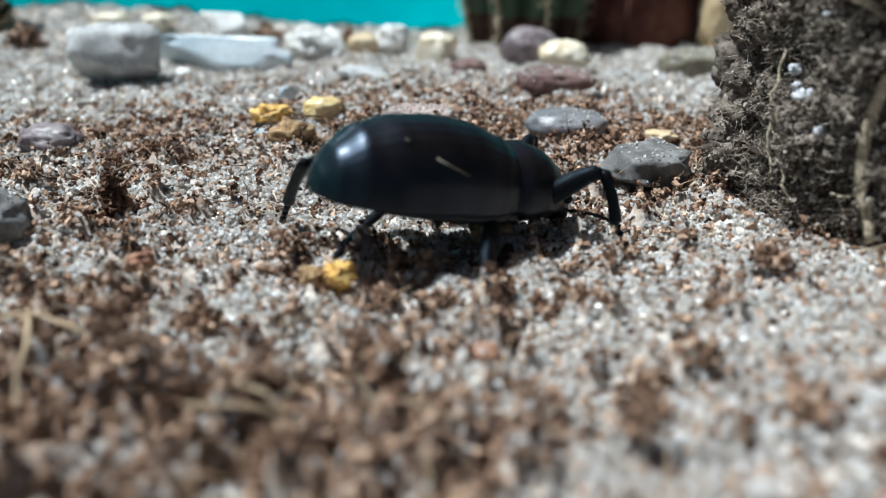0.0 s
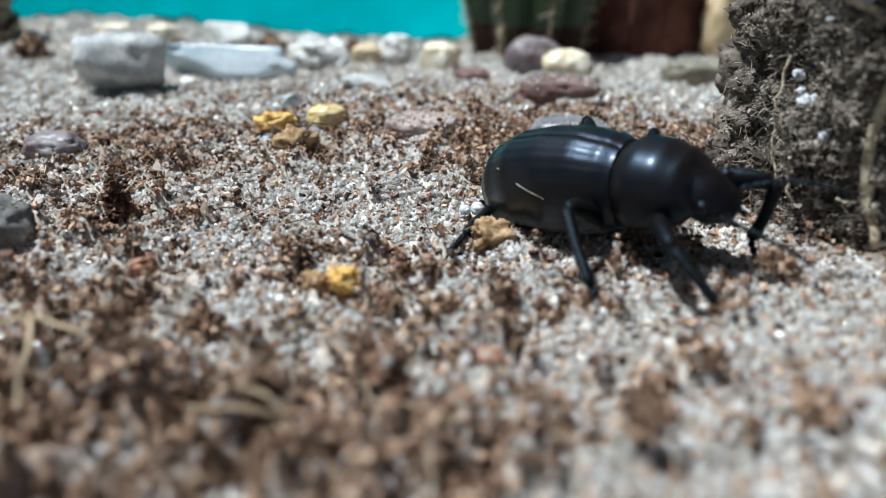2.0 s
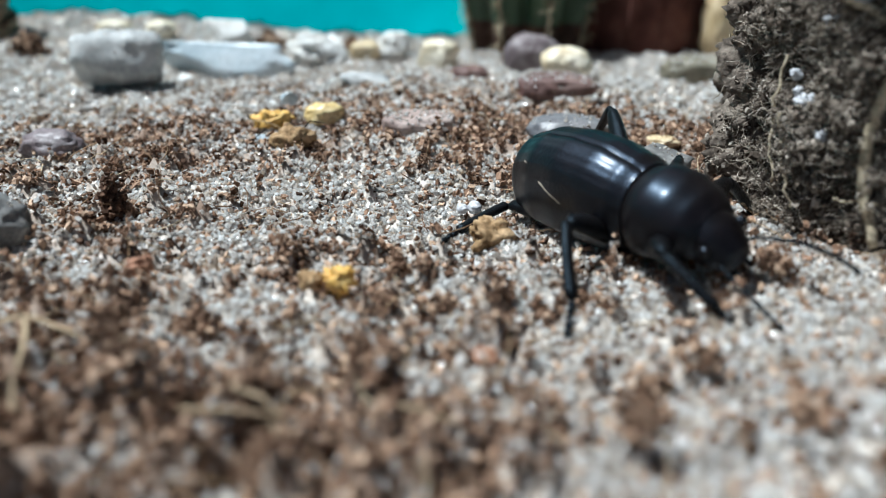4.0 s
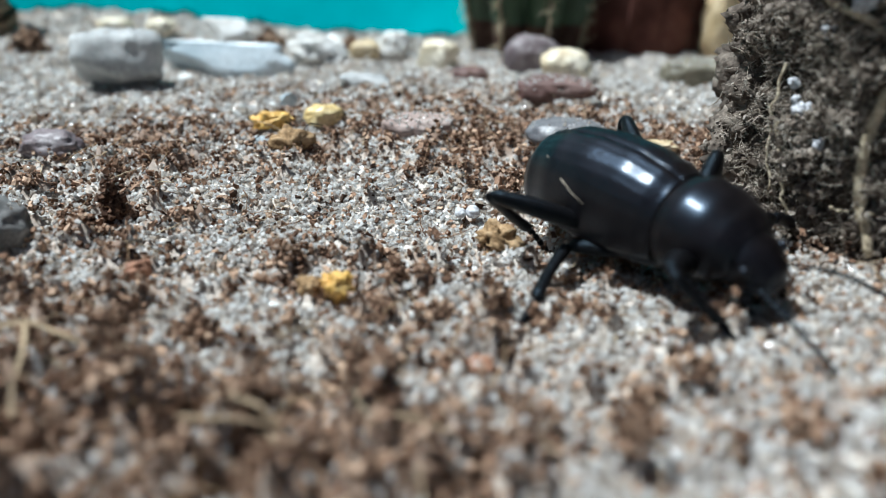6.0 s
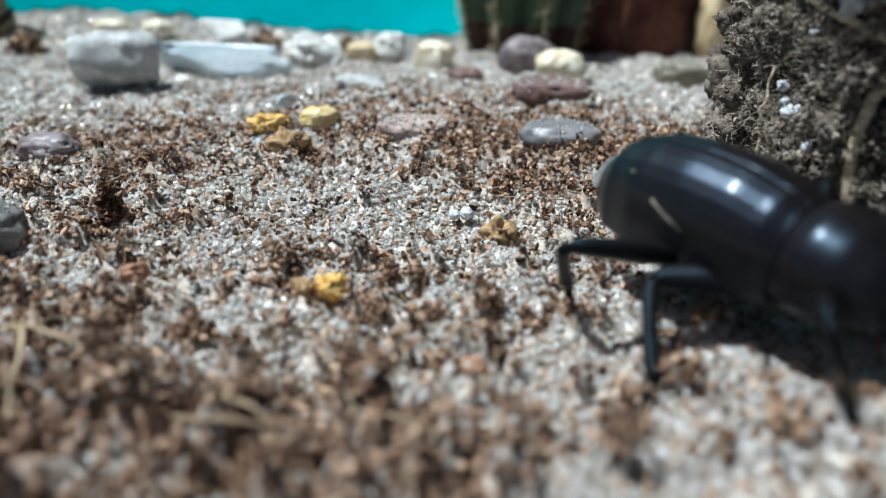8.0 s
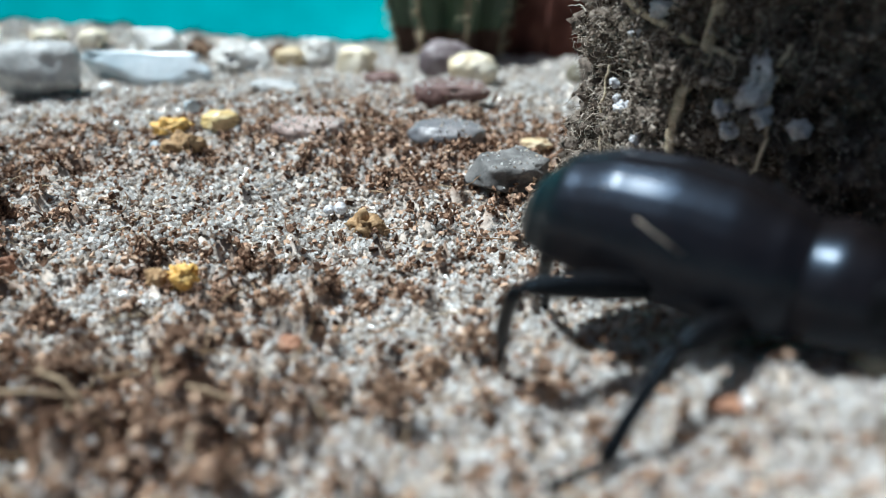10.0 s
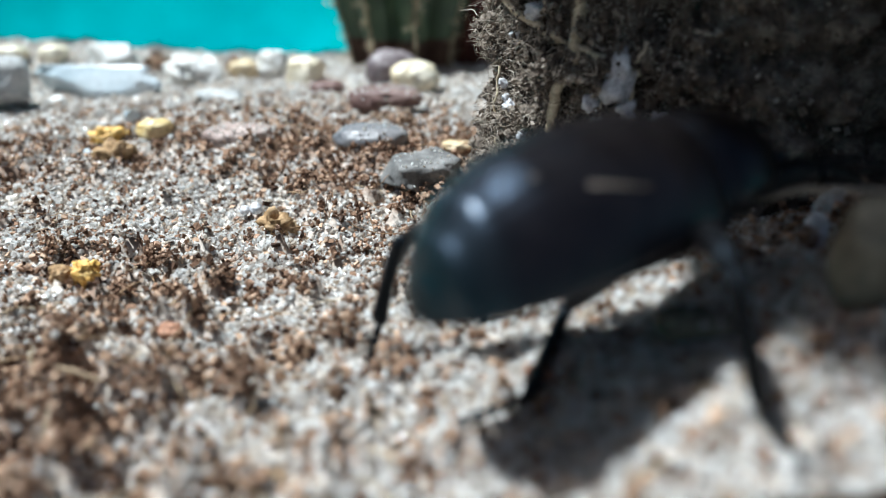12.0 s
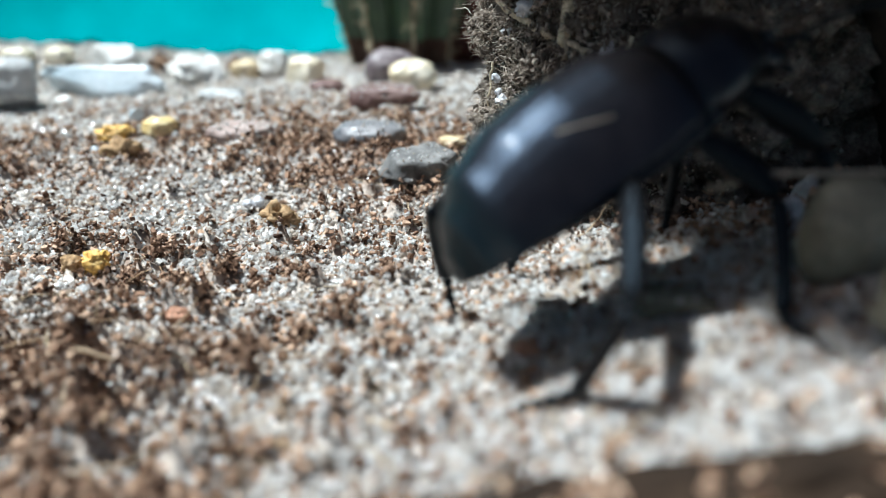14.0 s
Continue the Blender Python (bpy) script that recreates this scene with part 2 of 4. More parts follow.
# ---------------------------------------------------------------- the ground and the box
def build_ground():
    xs = np.concatenate([np.linspace(-170, -75, 40)[:-1], np.linspace(-75, 75, 330), np.linspace(75, 170, 40)[1:]])
    ys = np.concatenate([np.linspace(-90, 8, 40)[:-1], np.linspace(8, 110, 240), np.linspace(110, 142, 60)[1:]])
    X, Y = np.meshgrid(xs, ys)
    Z = relief(X, Y)
    nx, ny = len(xs), len(ys)
    me = bpy.data.meshes.new("ground")
    i = np.arange(nx * ny).reshape(ny, nx)
    faces = np.stack([i[:-1, :-1], i[:-1, 1:], i[1:, 1:], i[1:, :-1]], -1).reshape(-1, 4)
    me.from_pydata((np.stack([X, Y, Z], -1).reshape(-1, 3) * MM).tolist(), [], faces.tolist())
    at = me.attributes.new("coir", "FLOAT", "POINT")
    at.data.foreach_set("value", coir_share(X, Y).ravel().astype(np.float32))
    me.materials.append(m_ground)
    me.polygons.foreach_set("use_smooth", np.ones(len(faces), dtype=bool))
    return tagged(new("ground", me), "pale quartz sand mixed with brown coir crumbs", "ground", kind="structure")


def box_wall(name, x0, y0, x1, y1, h):
    bm = bmesh.new()
    bmesh.ops.create_cube(bm, size=1, matrix=Matrix.Translation(((x0 + x1) / 2, (y0 + y1) / 2, h / 2 - 4)) @ Matrix.Diagonal((x1 - x0, y1 - y0, h + 8, 1)))
    bmesh.ops.bevel(bm, geom=bm.edges[:], offset=0.8, segments=2, affect="EDGES")
    return tagged(part(name, bm, m_teal), "turquoise plastic wall of the terrarium box", "wall", kind="structure")


build_ground()
box_wall("wall_north", -172, 141, 172, 143, 58)
box_wall("wall_south", -172, -93, 172, -90, 16)
box_wall("wall_west", -172.5, -89.9, -169.5, 140.9, 58)
box_wall("wall_east", 169.5, -89.9, 172.5, 140.9, 16)

# ---------------------------------------------------------------- loose ground: grains, flecks, fibres


def pieces(name, centres, sizes, mat, label, shape, seed, squash=(0.6, 1.0), ground=None):
    """Many small deformed solids, joined into one mesh."""
    r = np.random.RandomState(seed)
    bm = bmesh.new()
    if shape == "grain":
        bmesh.ops.create_cube(bm, size=1.25)
    else:
        bmesh.ops.create_cube(bm, size=1.3)
    bmesh.ops.triangulate(bm, faces=bm.faces[:])
    base = np.array([v.co[:] for v in bm.verts])
    tri = np.array([[v.index for v in f.verts] for f in bm.faces])
    bm.free()
    n, k = len(centres), len(base)
    v = base[None] * r.uniform(0.55 if shape == "grain" else 0.5, 1.2, (n, k, 1))
    v = v * np.stack([r.uniform(0.9, 1.35 if shape == "grain" else 1.65, n), r.uniform(0.75, 1.1, n), r.uniform(*squash, n)], -1)[:, None]
    q = r.normal(size=(n, 4))
    q /= np.linalg.norm(q, axis=1, keepdims=True)
    w, x, y, z = q.T
    R = np.stack([1 - 2 * (y * y + z * z), 2 * (x * y - z * w), 2 * (x * z + y * w), 2 * (x * y + z * w), 1 - 2 * (x * x + z * z), 2 * (y * z - x * w),
                  2 * (x * z - y * w), 2 * (y * z + x * w), 1 - 2 * (x * x + y * y)], -1).reshape(n, 3, 3)
    v = np.einsum("nij,nkj->nki", R, v) * (sizes[:, None, None] / 2) + centres[:, None]
    me = bpy.data.meshes.new(name)
    me.vertices.add(n * k)
    me.vertices.foreach_set("co", (v * MM).astype(np.float32).ravel())
    idx = (tri[None] + (np.arange(n) * k)[:, None, None]).reshape(-1)
    nf = len(idx) // 3
    me.loops.add(len(idx))
    me.loops.foreach_set("vertex_index", idx.astype(np.int32))
    me.polygons.add(nf)
    me.polygons.foreach_set("loop_start", (np.arange(nf) * 3).astype(np.int32))
    me.polygons.foreach_set("loop_total", np.full(nf, 3, dtype=np.int32))
    me.update(calc_edges=True)
    me.polygons.foreach_set("use_smooth", np.zeros(nf, dtype=bool))
    me.materials.append(mat)
    ob = new(name, me)
    return tagged(ob, label, "", kind="stuff") if ground is None else ob


def scatter(n, y0, y1, seed, margin=(8, 30), power=1.0):
    """Random places on the ground that the camera passes over, in mm."""
    r = np.random.RandomState(seed)
    y = y0 + (y1 - y0) * r.uniform(0, 1, n) ** power
    x = r.uniform(-0.62 * y - margin[0], 0.62 * y + margin[1])
    keep = (x < 75) & (x > -100)
    return x[keep], y[keep], r


def loose_ground():
    xs, ys, ss = [], [], []
    for n, y0, y1, seed, lo, hi in ((130000, 6, 78, 31, 0.28, 0.62), (50000, 74, 140, 32, 0.6, 1.0)):
        x, y, r = scatter(n, y0, y1, seed)
        keep = r.uniform(0, 1, len(x)) > coir_share(x, y) * 0.86
        xs.append(x[keep]), ys.append(y[keep]), ss.append(r.uniform(lo, hi, keep.sum()))
    x, y, s = np.concatenate(xs), np.concatenate(ys), np.concatenate(ss)
    z = relief(x, y) + s * np.random.RandomState(4).uniform(-0.1, 0.42, len(x))
    pieces("sand_grains", np.stack([x, y, z], -1), s, m_grain, "loose white and clear quartz sand grains", "grain", 41)
    xs, ys, ss = [], [], []
    for n, y0, y1, seed, lo, hi in ((90000, 6, 78, 33, 0.12, 0.78), (36000, 74, 140, 34, 0.25, 0.75)):
        x, y, r = scatter(n, y0, y1, seed)
        keep = r.uniform(0, 1, len(x)) < coir_share(x, y) * 0.85 + 0.26
        xs.append(x[keep]), ys.append(y[keep]), ss.append(lo + (hi - lo) * r.uniform(0, 1, keep.sum()) ** 2)
    x, y, s = np.concatenate(xs), np.concatenate(ys), np.concatenate(ss)
    pile = np.clip(coir_share(x, y) - 0.45, 0, 1) * np.random.RandomState(5).uniform(0, 1.6, len(x)) * flat_back(y)
    z = relief(x, y) + s * 0.3 + pile
    # crumbly clods where the coir lies thick
    cx, cy, r = scatter(2600, 14, 100, 35)
    keep = (coir_share(cx, cy) > 0.55) & (r.uniform(0, 1, len(cx)) < np.clip(1.5 - cy / 70, 0.25, 1))
    cx, cy = cx[keep][:340], cy[keep][:340]
    size = r.uniform(0.3, 1.15, len(cx)) ** 1.5 * np.clip(1.35 - cy / 130, 0.6, 1.2)
    per = 84
    d = r.normal(size=(len(cx), per, 3))
    d = d / np.linalg.norm(d, axis=2, keepdims=True) * r.uniform(0.25, 1.0, (len(cx), per, 1)) * size[:, None, None]
    d[:, :, 2] = np.abs(d[:, :, 2]) * 1.3
    x = np.concatenate([x, (cx[:, None] + d[:, :, 0] * 1.3).ravel()])
    y = np.concatenate([y, (cy[:, None] + d[:, :, 1] * 1.1).ravel()])
    z = np.concatenate([z, (relief(cx, cy)[:, None] + d[:, :, 2]).ravel()])
    s = np.concatenate([s, (size[:, None] * r.uniform(0.18, 0.52, (len(cx), per))).ravel()])
    pieces("coir_crumbs", np.stack([x, y, z], -1), s, m_coir, "brown coir crumbs strewn over the sand", "fleck", 42, squash=(0.3, 0.85))


def strand(bm, pts, r0, r1, sides=5):
    """A thin tapering tube through points in mm."""
    rings = []
    for i, p in enumerate(pts):
        d = (pts[min(i + 1, len(pts) - 1)] - pts[max(i - 1, 0)]).normalized()
        a = d.orthogonal().normalized()
        b = d.cross(a)
        r = r0 + (r1 - r0) * i / (len(pts) - 1)
        rings.append([bm.verts.new(p + (a * math.cos(t) + b * math.sin(t)) * r) for t in (2 * math.pi * k / sides for k in range(sides))])
    for u, v in zip(rings, rings[1:]):
        for k in range(sides):
            bm.faces.new((u[k], u[(k + 1) % sides], v[(k + 1) % sides], v[k]))
    bm.faces.new(rings[0][::-1])
    bm.faces.new(rings[-1])


def wander(rng, start, way, length, steps, bend):
    pts, d = [Vector(start)], Vector(way).normalized()
    for _ in range(steps):
        d = (d + Vector((rng.gauss(0, bend), rng.gauss(0, bend), rng.gauss(0, bend)))).normalized()
        pts.append(pts[-1] + d * (length / steps))
    return pts


def fibres():
    rng = random.Random(7)
    bm = bmesh.new()
    for _ in range(1100):
        y = 12 + 80 * rng.random() ** 1.2
        x = rng.uniform(-0.6 * y - 5, 0.6 * y + 20)
        if rng.random() > float(coir_share(x, y)) + 0.25:
            continue
        z = float(relief(x, y)) + rng.uniform(0.2, 0.6)
        a = rng.uniform(0, 6.28)
        strand(bm, wander(rng, (x, y, z), (math.cos(a), math.sin(a), rng.uniform(-0.05, 0.35)), rng.uniform(1.5, 5.5), 6, 0.22), 0.06, 0.03, 3)
    return tagged(part("coir_fibres", bm, m_fibre), "thin curled brown fibres lying on the sand", kind="stuff")


loose_ground()
fibres()


# ---------------------------------------------------------------- stones
def stone(name, label, x, y, size, mat, seed, block=2.0, turn=0.0, tilt=0.0, lift=0.0, rough=0.10, sink=0.16, facets=0, category="stone", group=""):
    """A stone of size (width, depth, height) mm. block: 2 is round, higher is boxier. It lies a little sunk in the ground."""
    bm = bmesh.new()
    bmesh.ops.create_icosphere(bm, subdivisions=4, radius=1)
    rng = random.Random(seed)
    off = Vector((rng.uniform(-50, 50), rng.uniform(-50, 50), rng.uniform(-50, 50)))
    cuts = [(Vector((rng.gauss(0, 1), rng.gauss(0, 1), rng.gauss(0, 0.8))).normalized(), rng.uniform(0.55, 0.85)) for _ in range(facets)]
    half = Vector(size) / 2
    for v in bm.verts:
        c = v.co.normalized()
        k = (abs(c.x) ** block + abs(c.y) ** block + abs(c.z) ** block) ** (-1 / block)
        c = c * k
        c *= 1 + rough * 1.8 * noise.noise(c * 1.3 + off) + rough * 1.1 * noise.noise(c * 3.1 + off) + (0.02 + rough * 0.45) * noise.noise(c * 7 + off) - rough * 0.5 * abs(noise.noise(c * 4.6 - off))
        for nrm, d in cuts:
            over = c.dot(nrm) - d
            if over > 0:
                c -= nrm * over * 0.92
        v.co = Vector((c.x * half.x, c.y * half.y, c.z * half.z))
    ob = part(name, bm, mat, smooth=True)
    ob.matrix_world = mm(x, y, float(land(x, y)) + half.z * (1 - 2 * sink) + lift, tilt, 0, turn)
    return tagged(ob, label, category, group)


STONES = [
    # name, label, x, y, size, material, seed, block, turn, tilt, lift, rough, sink, facets
    ("boulder", "large pale grey blocky stone on the sand", -39.4, 92.8, (10.8, 8, 8.2), m_grey, 51, 4.2, 8, -12, 0, 0.06, 0.12, 4),
    ("quartz_slab", "long milky bluish-white quartz slab", -28.8, 101.5, (18.5, 5.5, 6.2), m_ice, 2, 3.0, -6, 2, 0, 0.16, 0.12, 6),
    ("white_block", "square white stone block behind a quartz slab", -31.8, 116.0, (7.0, 5.2, 6.2), m_white, 3, 3.2, 24, -12, 0.4, 0.15, 0.12, 6),
    ("pebble", "small cream pebble on a heap of sand", -44.2, 121.5, (4.8, 3.8, 2.9), m_cream, 4, 2.8, 0, 0, 0.8, 0.10, 0.1, 2),
    ("pebble", "flat cream pebble sunk in white sand", -52.5, 123.0, (5.5, 4.0, 2.4), m_cream, 44, 2.4, 0, 0, 0.6, 0.08, 0.2, 0),
    ("quartz_chunk", "rough white quartz chunk with hollows", -17.0, 111.0, (9.6, 6.5, 4.8), m_white, 5, 2.6, 4, 0, 0, 0.34, 0.12, 5),
    ("pebble", "yellow-tan pebble among white stones", -11.4, 116.0, (4.8, 3.8, 3.5), m_tan, 6, 2.4, 0, 0, 0, 0.10, 0.12, 0),
    ("pebble", "rounded white quartz pebble at the back", -6.9, 118.2, (5.6, 4.6, 4.9), m_white, 7, 2.2, 20, 0, 0, 0.16, 0.12, 3),
    ("pebble", "cream pebble leaning on the sand", -0.4, 108.6, (7.2, 5.0, 5.2), m_cream, 8, 2.4, -25, 10, 0, 0.17, 0.16, 3),
    ("pebble", "small red-brown pebble on sand", 4.2, 100.0, (4.8, 3.6, 2.0), m_red, 9, 2.6, 10, 0, 0, 0.10, 0.16, 0),
    ("oval_stone", "dark grey oval stone standing on its edge", 13.6, 108.0, (8.4, 5.2, 6.0), m_plum, 10, 2.3, 0, 0, 0, 0.07, 0.12, 1),
    ("quartz_pebble", "glossy cream and amber quartz pebble", 16.9, 100.0, (6.8, 5.5, 5.0), m_cream, 11, 2.5, 0, 0, 0, 0.10, 0.12, 1),
    ("flat_stone", "flat red-brown stone with a pale top", 13.8, 84.6, (8.6, 4.6, 3.4), m_red, 12, 3.6, -3, 0, 0, 0.10, 0.14, 2),
    ("flat_stone", "flat olive-tan pebble beside the root ball", 36.5, 103.0, (10.8, 6.0, 4.2), m_olive, 13, 2.8, 0, 0, 0, 0.07, 0.14, 0),
    ("leaning_rock", "tall tan rock leaning to one side", 48.0, 124.0, (10.5, 6.5, 16.0), m_tan, 14, 2.8, 12, 0, 0, 0.12, 0.12, 4),
    ("rock", "grey rounded rock at the back wall", 42.5, 134.5, (9.5, 6.0, 10.0), m_slate, 15, 2.5, 0, 0, 0, 0.12, 0.12, 2),
    ("flat_stone", "flat pinkish-brown stone half buried in coir", -1.9, 71.5, (7.6, 4.2, 2.7), m_rose, 16, 2.8, 4, 0, 0, 0.10, 0.2, 1),
    ("pebble", "smooth dark grey oval pebble with a dull shine", 12.7, 70.0, (7.8, 5.4, 3.0), m_dark, 17, 2.3, -4, 0, 0, 0.05, 0.12, 0),
    ("rough_stone", "rough grey angular stone dusted with sand", 18.0, 60.5, (8.0, 5.6, 3.9), m_slate, 18, 2.8, 18, 0, 0, 0.16, 0.14, 5),
    ("yellow_flake", "bright yellow flake on brown coir", -17.0, 74.2, (3.8, 2.4, 1.7), m_yellow, 19, 2.6, 15, 0, 0, 0.24, 0.1, 0),
    ("yellow_pebble", "small smooth yellow-cream pebble", -11.6, 74.0, (3.9, 2.8, 2.6), m_honey, 20, 2.3, 8, 0, 0, 0.10, 0.1, 0),
    ("nugget", "brown crusty nugget beside white sand", -13.6, 67.6, (3.6, 2.8, 2.5), m_nugget, 21, 2.3, 0, 0, 0, 0.30, 0.12, 0),
    ("white_chip", "small white quartz chip", -16.4, 68.4, (2.0, 1.5, 1.4), m_ice, 22, 2.6, 0, 0, 0, 0.18, 0.1, 3),
    ("glass_chip", "upright bluish glassy chip", -16.3, 80.0, (1.9, 1.2, 2.4), m_ice, 23, 2.8, 0, 0, 0, 0.14, 0.1, 4),
    ("pebble", "small grey pebble in the sand", -36.2, 66.5, (5.8, 4.0, 3.0), m_plum, 24, 2.3, 0, 0, 0, 0.12, 0.14, 0),
    ("rough_stone", "dark grey rough stone with clinging fibres", -32.0, 48.5, (5.4, 4.4, 4.2), m_slate, 25, 2.4, 0, 0, 0, 0.14, 0.14, 1),
    ("yellow_crumb", "bright yellow crumb on the sand", -6.2, 41.3, (1.9, 1.4, 1.8), m_yellow, 26, 2.6, 0, 0, 0.5, 0.42, 0.1, 0),
    ("yellow_crumb", "dull ochre crumb beside a yellow one", -7.9, 41.4, (1.6, 1.3, 1.3), m_nugget, 27, 2.3, 0, 0, 0.6, 0.24, 0.1, 0),
    ("red_crumb", "rust-red crumb on the sand", -19.3, 43.0, (1.7, 0.9, 1.2), m_orange, 28, 2.6, 30, 0, 0.7, 0.22, 0.1, 1),
    ("orange_crumb", "orange-brown crumb on the sand", 2.6, 32.9, (1.6, 1.3, 1.2), m_orange, 29, 2.4, 0, 0, 0.5, 0.2, 0.1, 0),
    ("bead", "tiny round white bead on the sand", 3.1, 55.9, (1.15, 1.1, 1.1), m_perlite, 31, 2.1, 0, 0, 0.35, 0.05, 0.1, 0),
    ("bead", "tiny oval white bead on the sand", 2.1, 55.8, (0.95, 0.9, 0.85), m_perlite, 32, 2.1, 0, 0, 0.35, 0.05, 0.1, 0),
    ("stone_chip", "flat pale grey stone chip", -9.2, 91.8, (6.4, 3.8, 2.2), m_grey, 33, 3.0, -8, 6, 0, 0.12, 0.14, 4),
    ("round_stone", "round olive-grey stone on the sand mound", 40.0, 23.2, (4.8, 4.0, 5.8), m_olive, 34, 2.2, 0, 0, 0, 0.07, 0.12, 0),
    ("pale_stone", "pale olive blocky stone on the sand mound", 40.2, 16.9, (4.1, 3.3, 5.5), m_olive, 35, 2.7, 20, 0, 0, 0.1, 0.12, 2),
    ("white_pebble", "small upright white pebble in the shade", 40.9, 30.8, (1.4, 1.1, 2.6), m_perlite, 36, 2.4, 0, 0, 0, 0.08, 0.1, 0),
    ("flat_stone", "flat dark olive stone in the shade", 31.7, 22.7, (4.0, 2.2, 1.7), m_dark_olive, 37, 2.6, -20, 0, 0, 0.1, 0.26, 1),
    ("facet_stone", "pale faceted stone in the shade", 45.5, 36.5, (2.9, 2.4, 3.0), m_grey, 38, 3.0, 25, 0, -0.2, 0.1, 0.12, 4),
    ("white_crumb", "tiny white crumb at the back", -33.0, 96.6, (2.2, 1.8, 1.3), m_white, 40, 2.4, 0, 0, 0, 0.1, 0.1, 0),
    # rock made taller than visible, the added top keeps light off the right
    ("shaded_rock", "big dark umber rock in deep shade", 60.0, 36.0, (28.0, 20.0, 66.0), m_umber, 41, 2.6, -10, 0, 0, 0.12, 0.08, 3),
    ("yellow_crumb", "pale yellow crumb near the grey pebble", 22.0, 69.5, (3.0, 2.2, 1.3), m_tan, 42, 2.4, 10, 0, 0, 0.2, 0.14, 0),
]


def build_stones():
    for name, label, x, y, size, mat, seed, block, turn, tilt, lift, rough, sink, facets in STONES:
        kind = name.split("_")[-1]
        group = "pebbles and stones on the sand" if kind in ("pebble", "stone", "rock", "boulder") else ""
        ob = stone(name, label, x, y, size, mat, seed, block, turn, tilt, lift, rough, sink, facets, kind, group)
        if name in ("flat_stone", "rough_stone", "oval_stone", "boulder") or (name, seed) == ("pebble", 17):
            yield ob, 6.0 if mat in (m_red, m_rose, m_olive) else 1.6


def sand_on_stones(dusty):
    """Sand grains that lie on the upper faces of the flatter stones, about so many to a square millimetre."""
    r = np.random.RandomState(81)
    spots = []
    for ob, share in dusty:
        for f in ob.data.polygons:
            up = (ob.matrix_world.to_3x3() @ f.normal).normalized()
            if up.z > 0.72:
                corners = [ob.matrix_world @ ob.data.vertices[i].co / MM for i in f.vertices]
                for _ in range(r.poisson(f.area / MM ** 2 * share)):
                    w = r.uniform(0.02, 1, len(corners))
                    spots.append(sum((c * float(k) for c, k in zip(corners, w / w.sum())), Vector()) + up * 0.04)
    pieces("sand_dusting", np.array([p[:] for p in spots]), r.uniform(0.15, 0.42, len(spots)), m_grain, "fine pale sand grains lying on the stones", "grain", 82)


sand_on_stones(list(build_stones()))
stone("orange_chip", "flat orange-brown chip on the slope", 24.4, 22.4, (1.9, 1.3, 0.9), m_orange, 71, 2.4, 10, 0, 0.2, 0.2, 0.1, 1)
NUGGET = stone("nugget", "round ochre crusty nugget that the beetle shoves aside", 5.6, 51.4, (3.0, 2.6, 2.3), m_nugget, 30, 2.2, 0, 0, 0.2, 0.42, 0.12, 0)


def coir_lump(label, x, y, size, seed, count=240):
    """A clump of coir crumbs stuck together."""
    r = np.random.RandomState(seed)
    d = r.normal(size=(count, 3))
    d /= np.linalg.norm(d, axis=1, keepdims=True)
    c = d * r.uniform(0.3, 1.0, (count, 1)) * np.array(size) / 2
    c[:, 2] = np.abs(c[:, 2]) * 2
    c[:, 0] *= 1 - 0.5 * c[:, 2] / size[2]
    c += np.array([x, y, float(land(x, y)) + 0.1])
    ob = pieces("coir_lump", c, r.uniform(0.4, 1.0, count) * min(size) * 0.36, m_lump if "dark" in label else m_coir, label, "fleck", seed, ground=1)
    return tagged(ob, label, "coir lump", "coir lumps")


for lump in (("dark upright clump of coir on the sand", -24.9, 52.6, (2.6, 2.2, 4.0), 61), ("low brown clump of coir", -26.4, 50.6, (5.0, 3.0, 1.8), 62),
             ("brown coir clump behind white stones", -27.4, 121.6, (7.2, 5.0, 3.0), 63), ("brown coir clump between white stones", -14.2, 121.8, (4.6, 3.2, 2.6), 64),
             ("brown coir heap at the back of the sand", -61.2, 112.0, (6.6, 5.2, 3.6), 65), ("small pointed coir clump on the sand", -2.6, 44.6, (2.0, 1.6, 2.0), 66),
             ("small coir clump on white sand", -9.5, 46.0, (1.6, 1.4, 1.6), 67), ("crumbled orange-brown coir clump", 3.0, 27.0, (3.2, 2.4, 1.2), 68),
             ("dark low coir clump on sand", -22.5, 29.0, (4.2, 3.4, 1.6), 69), ("coir clump beside a yellow crumb", -3.4, 40.4, (2.6, 2.0, 1.1), 70),
             ("low brown clump of coir", -14.0, 37.0, (4.0, 2.6, 1.4), 71), ("low brown clump of coir", -9.0, 27.5, (4.0, 2.6, 1.4), 72)):
    coir_lump(*lump)


